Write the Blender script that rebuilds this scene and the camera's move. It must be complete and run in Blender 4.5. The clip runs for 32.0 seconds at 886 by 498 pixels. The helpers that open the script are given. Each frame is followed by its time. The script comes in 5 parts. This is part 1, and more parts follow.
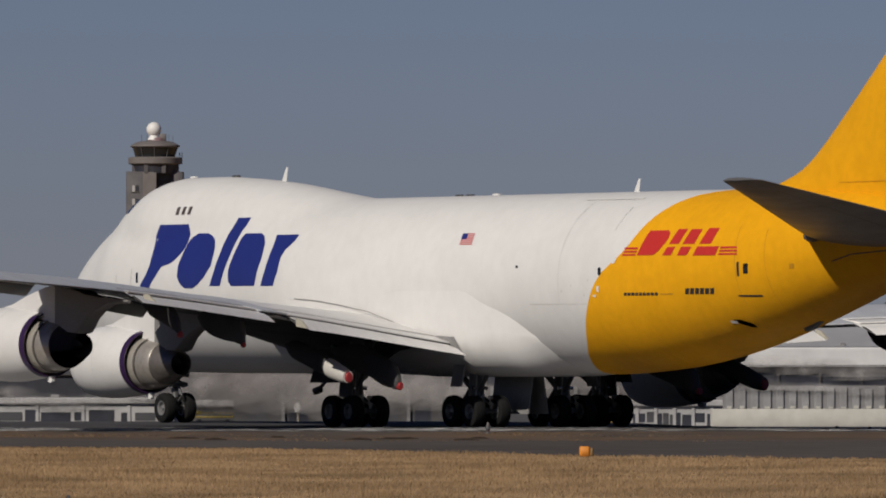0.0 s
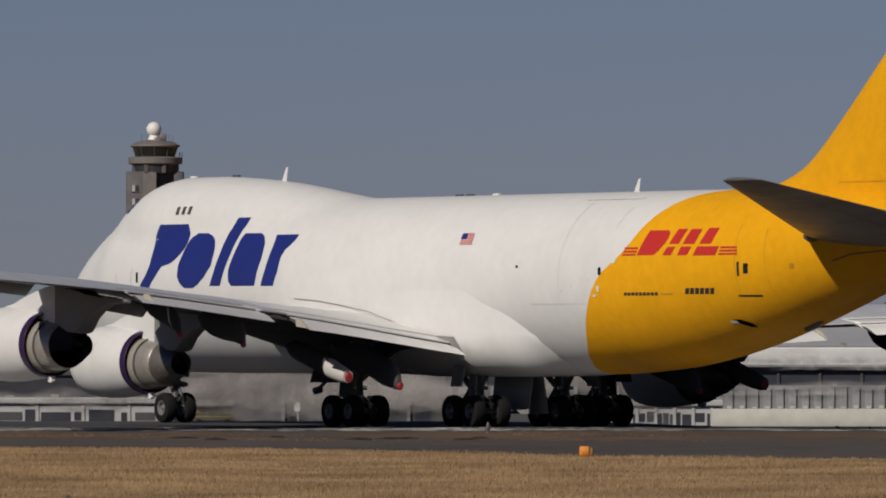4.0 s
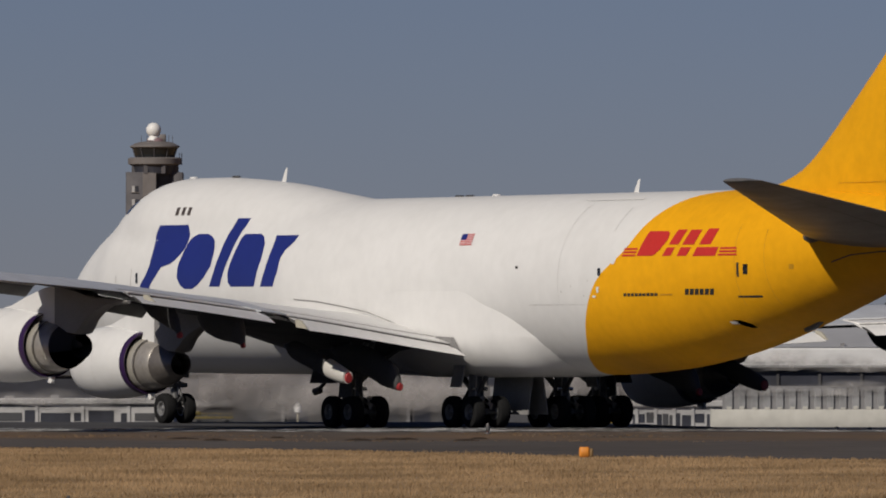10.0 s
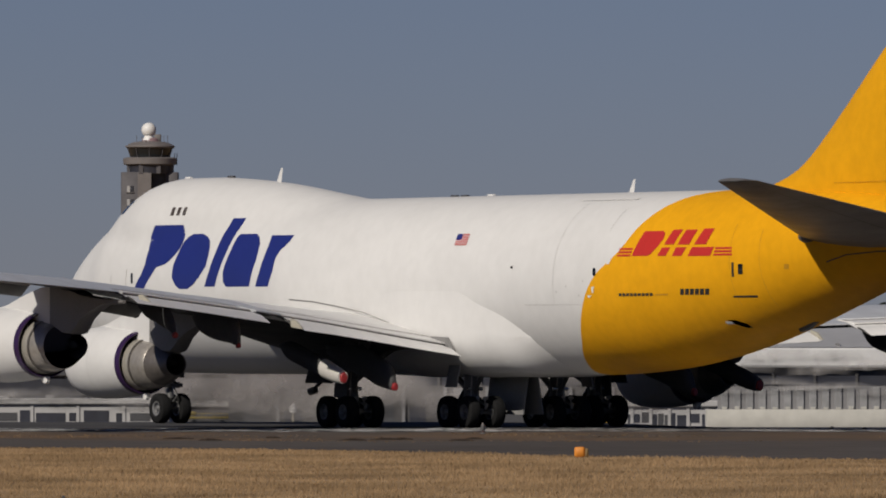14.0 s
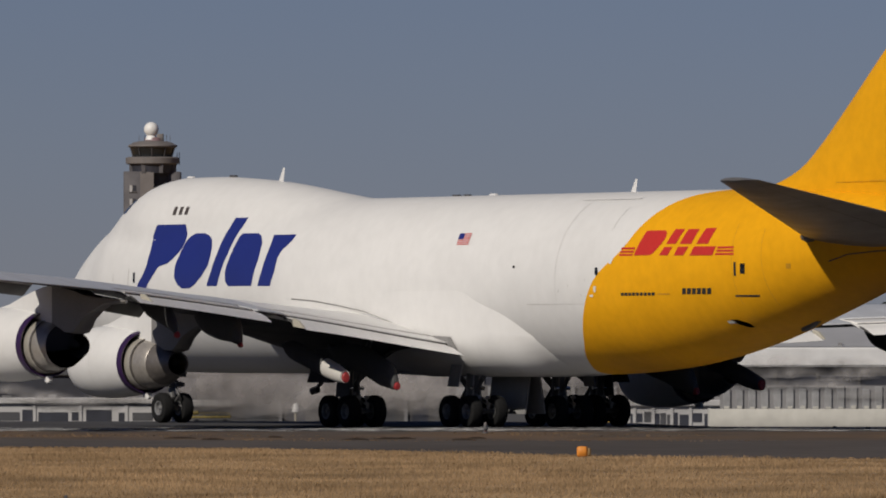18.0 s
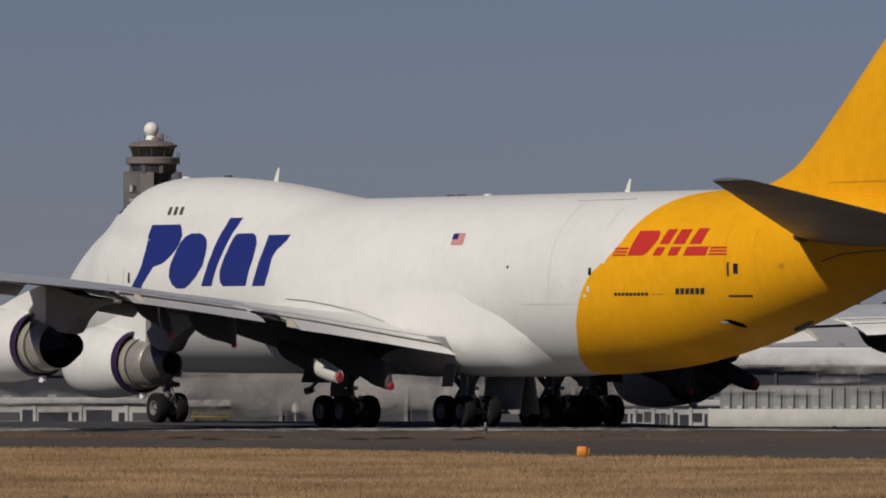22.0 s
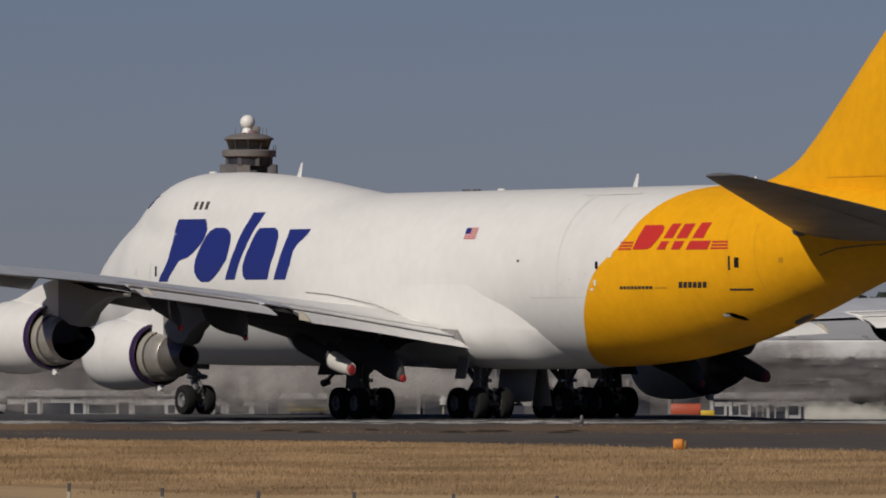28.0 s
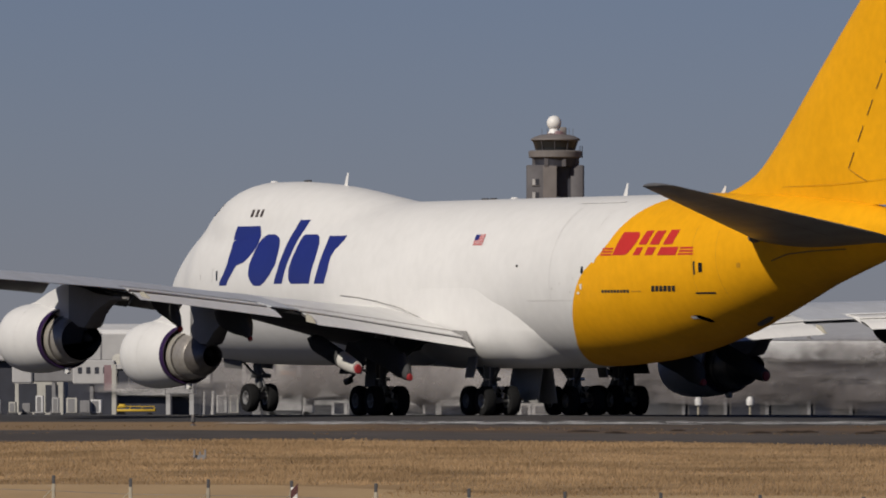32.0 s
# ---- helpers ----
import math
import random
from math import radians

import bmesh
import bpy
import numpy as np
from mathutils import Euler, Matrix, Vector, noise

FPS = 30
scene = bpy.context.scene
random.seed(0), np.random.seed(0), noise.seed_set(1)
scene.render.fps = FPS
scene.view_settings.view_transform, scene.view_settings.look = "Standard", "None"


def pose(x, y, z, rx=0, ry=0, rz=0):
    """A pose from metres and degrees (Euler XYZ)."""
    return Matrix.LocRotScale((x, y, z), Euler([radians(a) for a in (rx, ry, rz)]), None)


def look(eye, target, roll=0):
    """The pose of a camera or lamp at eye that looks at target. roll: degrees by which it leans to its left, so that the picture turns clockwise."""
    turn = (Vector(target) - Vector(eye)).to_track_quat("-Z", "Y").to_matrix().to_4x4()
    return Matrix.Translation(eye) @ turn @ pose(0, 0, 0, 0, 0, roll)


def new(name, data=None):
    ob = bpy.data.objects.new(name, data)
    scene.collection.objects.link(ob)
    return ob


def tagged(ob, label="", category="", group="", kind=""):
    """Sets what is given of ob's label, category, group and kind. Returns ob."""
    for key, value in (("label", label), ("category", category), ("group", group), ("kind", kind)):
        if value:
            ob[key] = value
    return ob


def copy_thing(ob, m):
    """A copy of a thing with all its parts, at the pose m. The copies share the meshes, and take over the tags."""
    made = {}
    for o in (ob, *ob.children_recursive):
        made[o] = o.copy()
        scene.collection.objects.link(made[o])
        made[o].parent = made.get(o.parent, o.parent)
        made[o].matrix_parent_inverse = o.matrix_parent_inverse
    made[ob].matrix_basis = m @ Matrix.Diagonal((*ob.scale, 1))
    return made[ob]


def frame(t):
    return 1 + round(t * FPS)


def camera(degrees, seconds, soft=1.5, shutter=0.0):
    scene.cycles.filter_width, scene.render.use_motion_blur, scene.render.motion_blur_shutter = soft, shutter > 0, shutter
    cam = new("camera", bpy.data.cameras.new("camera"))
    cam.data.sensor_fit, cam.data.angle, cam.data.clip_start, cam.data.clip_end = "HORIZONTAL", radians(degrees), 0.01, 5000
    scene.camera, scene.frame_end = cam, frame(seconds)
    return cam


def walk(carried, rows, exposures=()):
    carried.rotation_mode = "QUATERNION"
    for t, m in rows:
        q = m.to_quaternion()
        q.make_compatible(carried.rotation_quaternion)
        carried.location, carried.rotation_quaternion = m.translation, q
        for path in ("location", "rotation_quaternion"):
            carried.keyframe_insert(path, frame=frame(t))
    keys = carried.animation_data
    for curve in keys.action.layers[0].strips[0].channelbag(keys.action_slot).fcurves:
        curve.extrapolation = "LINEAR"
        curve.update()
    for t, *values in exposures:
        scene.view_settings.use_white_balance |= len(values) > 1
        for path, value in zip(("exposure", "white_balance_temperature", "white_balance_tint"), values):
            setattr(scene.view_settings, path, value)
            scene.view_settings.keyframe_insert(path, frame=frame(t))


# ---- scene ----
FOV = 4.8553
EYE = 2.95
cam = camera(FOV, 32.0, soft=1.9)
LENS = 784 / math.tan(radians(FOV) / 2)
# pan and tilt of the tripod head: seconds, turn to the left, lift (both in thousandths of the lens length)
HEAD = [
    (0.0, -1.1, 1.4), (0.5, -1.1, 2.4), (1.0, -0.1, 3.4), (1.5, -1.0, 2.4), (2.0, 0.3, 1.5), (2.5, -0.2, 1.4), (3.0, -0.2, 1.4), (3.5, -1.4, 1.4),
    (5.5, 0.6, -0.5), (6.0, -1.0, -0.6), (6.5, -1.1, 0.6), (7.0, -1.1, 1.4), (7.5, -1.6, 2.0), (8.0, -1.0, 1.4), (8.5, -0.8, -0.4), (9.0, 0.1, -0.4),
    (9.5, -0.6, 1.7), (10.0, -1.6, 2.4), (10.5, -1.2, 4.2), (11.0, -2.4, 2.4), (11.5, -3.0, 1.4), (12.0, -2.8, 0.2), (12.5, -4.1, 1.4), (13.0, -6.4, 1.4),
    (13.5, -8.4, 2.4), (14.0, -10.1, 2.4), (14.5, -9.8, 2.4), (16.5, -5.7, 1.4), (17.0, -5.7, 1.4), (18.0, -5.7, 1.4), (18.5, -5.7, 1.3), (19.0, -5.7, 0.2),
    (19.5, -5.7, 1.3), (20.0, -5.7, 1.4), (22.0, -5.7, 1.4), (22.5, -6.5, 0.8), (23.0, -6.0, 0.8), (23.5, -2.8, 1.2), (24.0, -2.7, -0.6),
    (24.5, -2.6, -1.6), (25.0, -1.1, -3.4), (25.5, -1.1, -3.6), (27.5, 90.3, -7.8), (28.0, 164.6, -11.4), (28.5, 217.0, -7.8), (29.0, 289.0, -7.6),
    (29.5, 350.7, -7.6), (30.0, 412.0, -7.6), (30.5, 481.7, -6.8), (31.0, 539.5, -11.0), (31.5, 618.0, -12.4), (32.0, 707.5, -10.2),
]
walk(cam, [(t, pose(0, 0, EYE, 90 + math.degrees(math.atan((178.3 + up) / LENS)), 0, math.degrees(math.atan(left / LENS)))) for t, left, up in HEAD],
     exposures=[(0.0, -0.10), (25.5, -0.10), (30.0, -0.09), (31.0, -0.06), (32.0, 0.03)])

# ---- light ----
SUN_AZ, SUN_EL = 234.0, 34.5          # degrees anticlockwise from +x to where the sun stands; height
world = bpy.data.worlds.new("sky")
scene.world = world
world.use_nodes = True
wn, wl = world.node_tree.nodes, world.node_tree.links
sky = wn.new("ShaderNodeTexSky")
sky.sky_type = "NISHITA"
sky.sun_disc = False
sky.sun_elevation = radians(SUN_EL)
sky.sun_rotation = radians(90 - SUN_AZ)
sky.air_density, sky.dust_density, sky.ozone_density = 0.75, 0.1, 2.0
tint = wn.new("ShaderNodeMix")
tint.data_type, tint.blend_type = "RGBA", "MULTIPLY"
tint.inputs[0].default_value, tint.inputs[7].default_value = 1.0, (0.43, 0.441, 0.638, 1)
wl.new(sky.outputs[0], tint.inputs[6])
wl.new(tint.outputs[2], wn["Background"].inputs[0])
wn["Background"].inputs[1].default_value = 0.05
sun = new("sun", bpy.data.lights.new("sun", "SUN"))
sun.data.energy, sun.data.angle, sun.data.color = 4.0, radians(0.6), (1.0, 0.925, 0.82)
sa, se = radians(SUN_AZ), radians(SUN_EL)
sun.matrix_world = look((0, 0, 0), (-math.cos(sa) * math.cos(se), -math.sin(sa) * math.cos(se), -math.sin(se)))

# ---- materials ----
MATS = {}


def mat(name, col, rough=0.5, metal=0.0, var=0.10, big=0.4, fine=12.0, bump=0.0, col2=None, spec=0.5, stretch=(1, 1, 1), coat=0.0, glow=None, island=0.0):
    """A surface with a broad stain and a fine grain, sizes in features a metre."""
    m = bpy.data.materials.new(name)
    m.use_nodes = True
    n, l = m.node_tree.nodes, m.node_tree.links
    b = n["Principled BSDF"]
    tc = n.new("ShaderNodeTexCoord")
    mp = n.new("ShaderNodeMapping")
    mp.inputs["Scale"].default_value = stretch
    l.new(tc.outputs["Object"], mp.inputs[0])
    n1, n2 = n.new("ShaderNodeTexNoise"), n.new("ShaderNodeTexNoise")
    n1.inputs["Scale"].default_value, n1.inputs["Detail"].default_value = big, 5
    n2.inputs["Scale"].default_value, n2.inputs["Detail"].default_value = fine, 4
    l.new(mp.outputs[0], n1.inputs[0])
    l.new(mp.outputs[0], n2.inputs[0])
    r1 = n.new("ShaderNodeMapRange")
    r1.inputs[1].default_value, r1.inputs[2].default_value = 0.35, 0.68
    l.new(n1.outputs[0], r1.inputs[0])
    c2 = col2 or tuple(c * (1 - 1.6 * var) for c in col)
    mx = n.new("ShaderNodeMix")
    mx.data_type = "RGBA"
    mx.inputs[6].default_value, mx.inputs[7].default_value = (*col, 1), (*c2, 1)
    l.new(r1.outputs[0], mx.inputs[0])
    hs = n.new("ShaderNodeHueSaturation")
    r2 = n.new("ShaderNodeMapRange")
    r2.inputs[1].default_value, r2.inputs[2].default_value = 0.3, 0.7
    r2.inputs[3].default_value, r2.inputs[4].default_value = 1 - var, 1 + var * 0.6
    l.new(n2.outputs[0], r2.inputs[0])
    last = r2.outputs[0]
    if island:
        ge = n.new("ShaderNodeNewGeometry")
        r4 = n.new("ShaderNodeMapRange")
        r4.inputs[3].default_value, r4.inputs[4].default_value = 1 - island, 1 + island
        l.new(ge.outputs["Random Per Island"], r4.inputs[0])
        mm = n.new("ShaderNodeMath")
        mm.operation = "MULTIPLY"
        l.new(last, mm.inputs[0])
        l.new(r4.outputs[0], mm.inputs[1])
        last = mm.outputs[0]
    l.new(last, hs.inputs["Value"])
    l.new(mx.outputs[2], hs.inputs["Color"])
    l.new(hs.outputs[0], b.inputs["Base Color"])
    r3 = n.new("ShaderNodeMapRange")
    r3.inputs[3].default_value, r3.inputs[4].default_value = max(0.02, rough - 0.1), min(1, rough + 0.1)
    l.new(n1.outputs[0], r3.inputs[0])
    l.new(r3.outputs[0], b.inputs["Roughness"])
    b.inputs["Metallic"].default_value = metal
    b.inputs["Specular IOR Level"].default_value = spec
    b.inputs["Coat Weight"].default_value = coat
    if bump:
        bp = n.new("ShaderNodeBump")
        bp.inputs["Strength"].default_value, bp.inputs["Distance"].default_value = 0.6, bump
        l.new(n2.outputs[0], bp.inputs["Height"])
        l.new(bp.outputs[0], b.inputs["Normal"])
    if glow:
        b.inputs["Emission Color"].default_value, b.inputs["Emission Strength"].default_value = (*glow[:3], 1), glow[3]
    MATS[name] = m
    return m


WHITE = mat("white_paint", (0.633, 0.627, 0.616), 0.45, var=0.03, big=0.35, fine=2.0, bump=0.003, spec=0.1)
YELLOW = mat("yellow_paint", (0.738, 0.348, 0.0075), 0.55, var=0.06, big=0.3, fine=2.5, bump=0.004, spec=0.08)
BLUE = mat("blue_paint", (0.017, 0.0272, 0.17), 0.35, var=0.06)
RED = mat("red_paint", (0.51, 0.0298, 0.0213), 0.4, var=0.06)
NAVY = mat("purple_ring_paint", (0.030, 0.012, 0.055), 0.35, var=0.06)
FLAPG = mat("pale_flap_paint", (0.714, 0.705, 0.689), 0.35, var=0.05, big=0.6, fine=3, stretch=(0.4, 2, 1))
ROADA = mat("brownish_asphalt", (0.092, 0.080, 0.072), 0.9, var=0.2, big=0.12, fine=1.0, bump=0.01, col2=(0.066, 0.057, 0.051), spec=0.15, stretch=(0.5, 0.25, 1))
SPOIL = mat("pale_spoiler_paint", (0.714, 0.705, 0.689), 0.35, var=0.04, big=0.6, fine=3, stretch=(0.4, 2, 1))
GREYP = mat("grey_wing_paint", (0.47, 0.485, 0.515), 0.42, var=0.08, big=0.5, fine=3, stretch=(0.4, 2, 1))
DKGREY = mat("dark_grey_paint", (0.0638, 0.0638, 0.068), 0.5, var=0.12)
REDTIP = mat("red_fairing_end", (0.27, 0.018, 0.022), 0.5, var=0.06)
PALEFAIR = mat("sunlit_fairing_paint", (0.527, 0.51, 0.476), 0.5, var=0.08)
PALECORE = mat("pale_core_alloy", (0.50, 0.47, 0.41), 0.42, metal=0.5, var=0.1)
DOORG = mat("grey_door_paint", (0.23, 0.225, 0.221), 0.5, var=0.12)
PYLON = mat("pylon_grey", (0.20, 0.192, 0.188), 0.5, var=0.1)
# darkened grey: the wing's shade on the fairings is in this colour
FAIRG = mat("shaded_fairing_paint", (0.07, 0.07, 0.072), 0.8, var=0.12, spec=0.1)
ENDP = mat("pale_yellow_primer", (0.425, 0.399, 0.332), 0.6, var=0.1)
# shade under the wings is put into this dark grey
UNDER = mat("shaded_underside_paint", (0.095, 0.094, 0.094), 0.6, var=0.12, big=0.6, spec=0.15)
BARE = mat("bare_alloy", (0.40, 0.37, 0.335), 0.42, metal=0.5, var=0.12, big=1.2, fine=6)
HOT = mat("heat_stained_metal", (0.20, 0.18, 0.165), 0.45, metal=0.6, var=0.2, big=1.5, fine=6)
DARK_TONE = mat("sooty_exhaust_metal", (0.03, 0.028, 0.028), 0.6, metal=0.3, var=0.2)
TYRE = mat("tyre_rubber", (0.019, 0.019, 0.0195), 0.9, var=0.2, fine=20, bump=0.004, spec=0.03)
RIM = mat("grey_wheel_hub", (0.255, 0.255, 0.255), 0.45, metal=0.4, var=0.2, fine=8)
STRUT = mat("gear_strut_grey", (0.111, 0.111, 0.111), 0.45, metal=0.2, var=0.2, fine=8)
CHROME = mat("polished_strut_steel", (0.65, 0.65, 0.65), 0.15, metal=1.0, var=0.05)
GLASS = mat("dark_cockpit_glass", (0.012, 0.014, 0.016), 0.08, var=0.05)
UPWIN = mat("brown_grey_window_glass", (0.085, 0.07, 0.062), 0.3, var=0.1)
SEAM = mat("panel_seam", (0.561, 0.552, 0.535), 0.6, var=0.15, fine=3)
DKSEAM = mat("dark_door_joint", (0.306, 0.281, 0.264), 0.6, var=0.1)
SEAMY = mat("panel_seam_on_yellow", (0.561, 0.264, 0.0068), 0.6, var=0.15, fine=3)
INK = mat("black_marking_paint", (0.0255, 0.0238, 0.0213), 0.5)
GRASS = mat("dry_grass_turf", (0.364, 0.246, 0.131), 0.95, var=0.10, big=0.16, fine=6, bump=0.008, col2=(0.209, 0.138, 0.0711), spec=0.1, stretch=(1.6, 0.8, 1))
VERGE = mat("worn_verge_soil", (0.082, 0.068, 0.058), 0.95, var=0.2, big=0.4, fine=1.3, bump=0.05, col2=(0.145, 0.095, 0.058), spec=0.1, stretch=(0.35, 0.12, 1))
MOWN = mat("mown_dry_grass", (0.42, 0.295, 0.165), 0.95, var=0.07, big=0.2, fine=5, bump=0.004, col2=(0.35, 0.24, 0.132), spec=0.1, stretch=(1.2, 0.25, 1))
ASPH = mat("old_asphalt", (0.0663, 0.0646, 0.0663), 0.9, var=0.18, big=0.07, fine=1.0, bump=0.01, col2=(0.0467, 0.045, 0.0459), spec=0.15, stretch=(0.3, 1, 1))
LINE = mat("worn_white_marking", (0.78, 0.78, 0.78), 0.8, var=0.2, big=1.5, fine=3.5, col2=(0.48, 0.48, 0.48), spec=0.2, island=0.3)
BLADE = mat("dry_grass_blades", (0.318, 0.214, 0.119), 0.95, var=0.06, big=0.16, fine=2, col2=(0.178, 0.117, 0.063), spec=0.1, island=0.06, stretch=(1.6, 0.8, 1))
CLUMP = mat("verge_clump_grass", (0.178, 0.117, 0.0663), 0.95, var=0.15, big=0.3, fine=4, spec=0.1, island=0.3)
CONC = mat("pale_concrete", (0.425, 0.412, 0.374), 0.85, var=0.12, big=0.15, fine=1.2)
# far walls whose blotchy grey holds the veil of haze before them
HAZEW = mat("haze_dulled_cladding", (0.0892, 0.085, 0.085), 0.8, var=0.2, big=0.05, fine=0.2, col2=(0.0425, 0.0416, 0.0442))
FASCIA = mat("white_fascia_sheet", (0.629, 0.625, 0.62), 0.6, var=0.08, big=0.06, fine=0.5)
FINS = mat("pale_fin_concrete", (0.255, 0.255, 0.259), 0.8, var=0.15, big=0.3, fine=2)
CLAD = mat("white_cladding", (0.391, 0.383, 0.378), 0.6, var=0.08, big=0.06, fine=0.5)
ROOFM = mat("grey_roof_sheet", (0.391, 0.391, 0.399), 0.5, var=0.08, big=0.05, fine=0.4)
FARGLASS = mat("dark_terminal_glass", (0.030, 0.032, 0.044), 0.5, var=0.2, big=0.1, fine=0.6)
GREYW = mat("mid_grey_wall", (0.2, 0.196, 0.2), 0.7, var=0.12, big=0.1, fine=0.6)
TOWERC = mat("brown_grey_tower_cladding", (0.0753, 0.0697, 0.0753), 0.7, var=0.10, big=0.15, fine=0.8)
TOWERL = mat("pale_tower_ring", (0.148, 0.133, 0.128), 0.7, var=0.10, big=0.2, fine=0.8)
DOME = mat("white_radome", (0.68, 0.671, 0.654), 0.5, var=0.04)
REDLAMP = mat("dull_red_lamp", (0.10, 0.042, 0.036), 0.5, var=0.1)
PINKP = mat("dull_pink_panel", (0.22, 0.14, 0.15), 0.7, var=0.12)
OLIVE = mat("dull_yellow_paint", (0.187, 0.14, 0.0298), 0.7, var=0.15)
ORANGE = mat("orange_box_paint", (0.637, 0.23, 0.0255), 0.6, var=0.1, fine=8)
SIGNRED = mat("red_sign_face", (0.442, 0.085, 0.0382), 0.6, var=0.1)
SIGNYEL = mat("yellow_equipment_paint", (0.527, 0.34, 0.017), 0.6, var=0.12)
POST = mat("weathered_post", (0.357, 0.323, 0.255), 0.8, var=0.2, fine=10)
WIRE = mat("galvanised_wire", (0.3, 0.3, 0.3), 0.5, metal=0.7)
TREES = mat("far_woods", (0.0357, 0.0425, 0.034), 0.95, var=0.3, big=0.05, fine=0.3, spec=0.1, island=0.3)


def haze_mat(name, dark, pale, thin, thick):
    """Drifting haze: its colours from lump to lump, and how much it hides where it is thinnest and thickest."""
    m = mat(name, dark, 1.0, var=0.05, spec=0.0)
    hn, hl = m.node_tree.nodes, m.node_tree.links
    hc, ht, hr, hx = hn.new("ShaderNodeTexCoord"), hn.new("ShaderNodeTexNoise"), hn.new("ShaderNodeMapRange"), hn.new("ShaderNodeSeparateXYZ")
    ht.inputs["Scale"].default_value, ht.inputs["Detail"].default_value = 0.9, 3
    hr.inputs[1].default_value, hr.inputs[2].default_value, hr.inputs[3].default_value, hr.inputs[4].default_value = 0.28, 0.72, thin, thick
    hl.new(hc.outputs["Object"], ht.inputs[0])
    hl.new(hc.outputs["Object"], hx.inputs[0])
    hl.new(ht.outputs[0], hr.inputs[0])
    # the haze thins out towards each puff's rim
    hp, hm = hn.new("ShaderNodeMath"), hn.new("ShaderNodeMath")
    hp.operation = hm.operation = "MULTIPLY"
    hl.new(hx.outputs[1], hp.inputs[0])
    hl.new(hx.outputs[1], hp.inputs[1])
    hl.new(hp.outputs[0], hm.inputs[0])
    hl.new(hr.outputs[0], hm.inputs[1])
    hq = hn.new("ShaderNodeMath")
    hq.operation = "MULTIPLY"
    hl.new(hm.outputs[0], hq.inputs[0])
    hl.new(hp.outputs[0], hq.inputs[1])
    hl.new(hq.outputs[0], hn["Principled BSDF"].inputs["Alpha"])
    # some lumps are paler steam, some browner soot
    ho, hk = hn.new("ShaderNodeObjectInfo"), hn.new("ShaderNodeMix")
    hk.data_type = "RGBA"
    hk.inputs[6].default_value, hk.inputs[7].default_value = (*dark, 1), (*pale, 1)
    hl.new(ho.outputs["Random"], hk.inputs[0])
    hl.new(hk.outputs[2], hn["Principled BSDF"].inputs["Base Color"])
    # haze has no side that faces the light
    hv = hn.new("ShaderNodeCombineXYZ")
    hv.inputs[1].default_value, hv.inputs[2].default_value = -0.35, 0.94
    hl.new(hv.outputs[0], hn["Principled BSDF"].inputs["Normal"])
    return m


HAZE = haze_mat("exhaust_haze", (0.13, 0.116, 0.115), (0.37, 0.349, 0.343), 0.22, 1.0)
DARK_TONE = haze_mat("dark_exhaust_smoke", (0.075, 0.067, 0.068), (0.20, 0.185, 0.185), 0.25, 0.95)
SHIMMER = haze_mat("thin_shimmering_haze", (0.13, 0.125, 0.125), (0.45, 0.43, 0.42), 0.12, 0.75)


# on the verge the soil gives way to dry grass where fewer wheels pass
vn, vl = VERGE.node_tree.nodes, VERGE.node_tree.links
vc, vx, vt, vr, vm, va = (vn.new(k) for k in ("ShaderNodeTexCoord", "ShaderNodeSeparateXYZ", "ShaderNodeTexNoise", "ShaderNodeMapRange", "ShaderNodeMix", "ShaderNodeMath"))
vl.new(vc.outputs["Object"], vx.inputs[0])
vl.new(vc.outputs["Object"], vt.inputs[0])
vt.inputs["Scale"].default_value, vt.inputs["Detail"].default_value = 0.25, 4
va.operation = "MULTIPLY_ADD"
vl.new(vt.outputs[0], va.inputs[0])
va.inputs[1].default_value = 14.0
vl.new(vx.outputs[0], va.inputs[2])
vr.inputs[1].default_value, vr.inputs[2].default_value = -14.0, -9.0
vl.new(va.outputs[0], vr.inputs[0])
vm.data_type = "RGBA"
vm.inputs[6].default_value = (0.215, 0.147, 0.085, 1)
vb = vn["Principled BSDF"]
vl.new(vb.inputs["Base Color"].links[0].from_socket, vm.inputs[7])
vl.new(vr.outputs[0], vm.inputs[0])
vl.new(vm.outputs[2], vb.inputs["Base Color"])


# ---- mesh tools ----
def mesh(name, verts, faces, material, parent=None, label="", smooth=True):
    me = bpy.data.meshes.new(name)
    me.from_pydata([tuple(map(float, v)) for v in verts], [], faces)
    me.validate()
    bm = bmesh.new()
    bm.from_mesh(me)
    bmesh.ops.recalc_face_normals(bm, faces=bm.faces)
    bm.to_mesh(me)
    bm.free()
    me.materials.append(material)
    if smooth:
        me.polygons.foreach_set("use_smooth", [True] * len(me.polygons))
        me.set_sharp_from_angle(angle=radians(38))
    ob = new(name, me)
    if parent:
        ob.parent = parent
    if label:
        ob["label"] = label
    return ob


def loft(rings, cap=True, closed=True):
    k = len(rings[0])
    verts = [p for r in rings for p in r]
    faces = []
    for i in range(len(rings) - 1):
        for j in range(k if closed else k - 1):
            a, b = i * k + j, i * k + (j + 1) % k
            faces.append((a, b, b + k, a + k))
    if cap:
        faces += [tuple(range(k))[::-1], tuple(range((len(rings) - 1) * k, len(rings) * k))]
    return verts, faces


def merge(*pieces):
    verts, faces = [], []
    for v, f in pieces:
        o = len(verts)
        verts += list(v)
        faces += [tuple(i + o for i in q) for q in f]
    return verts, faces


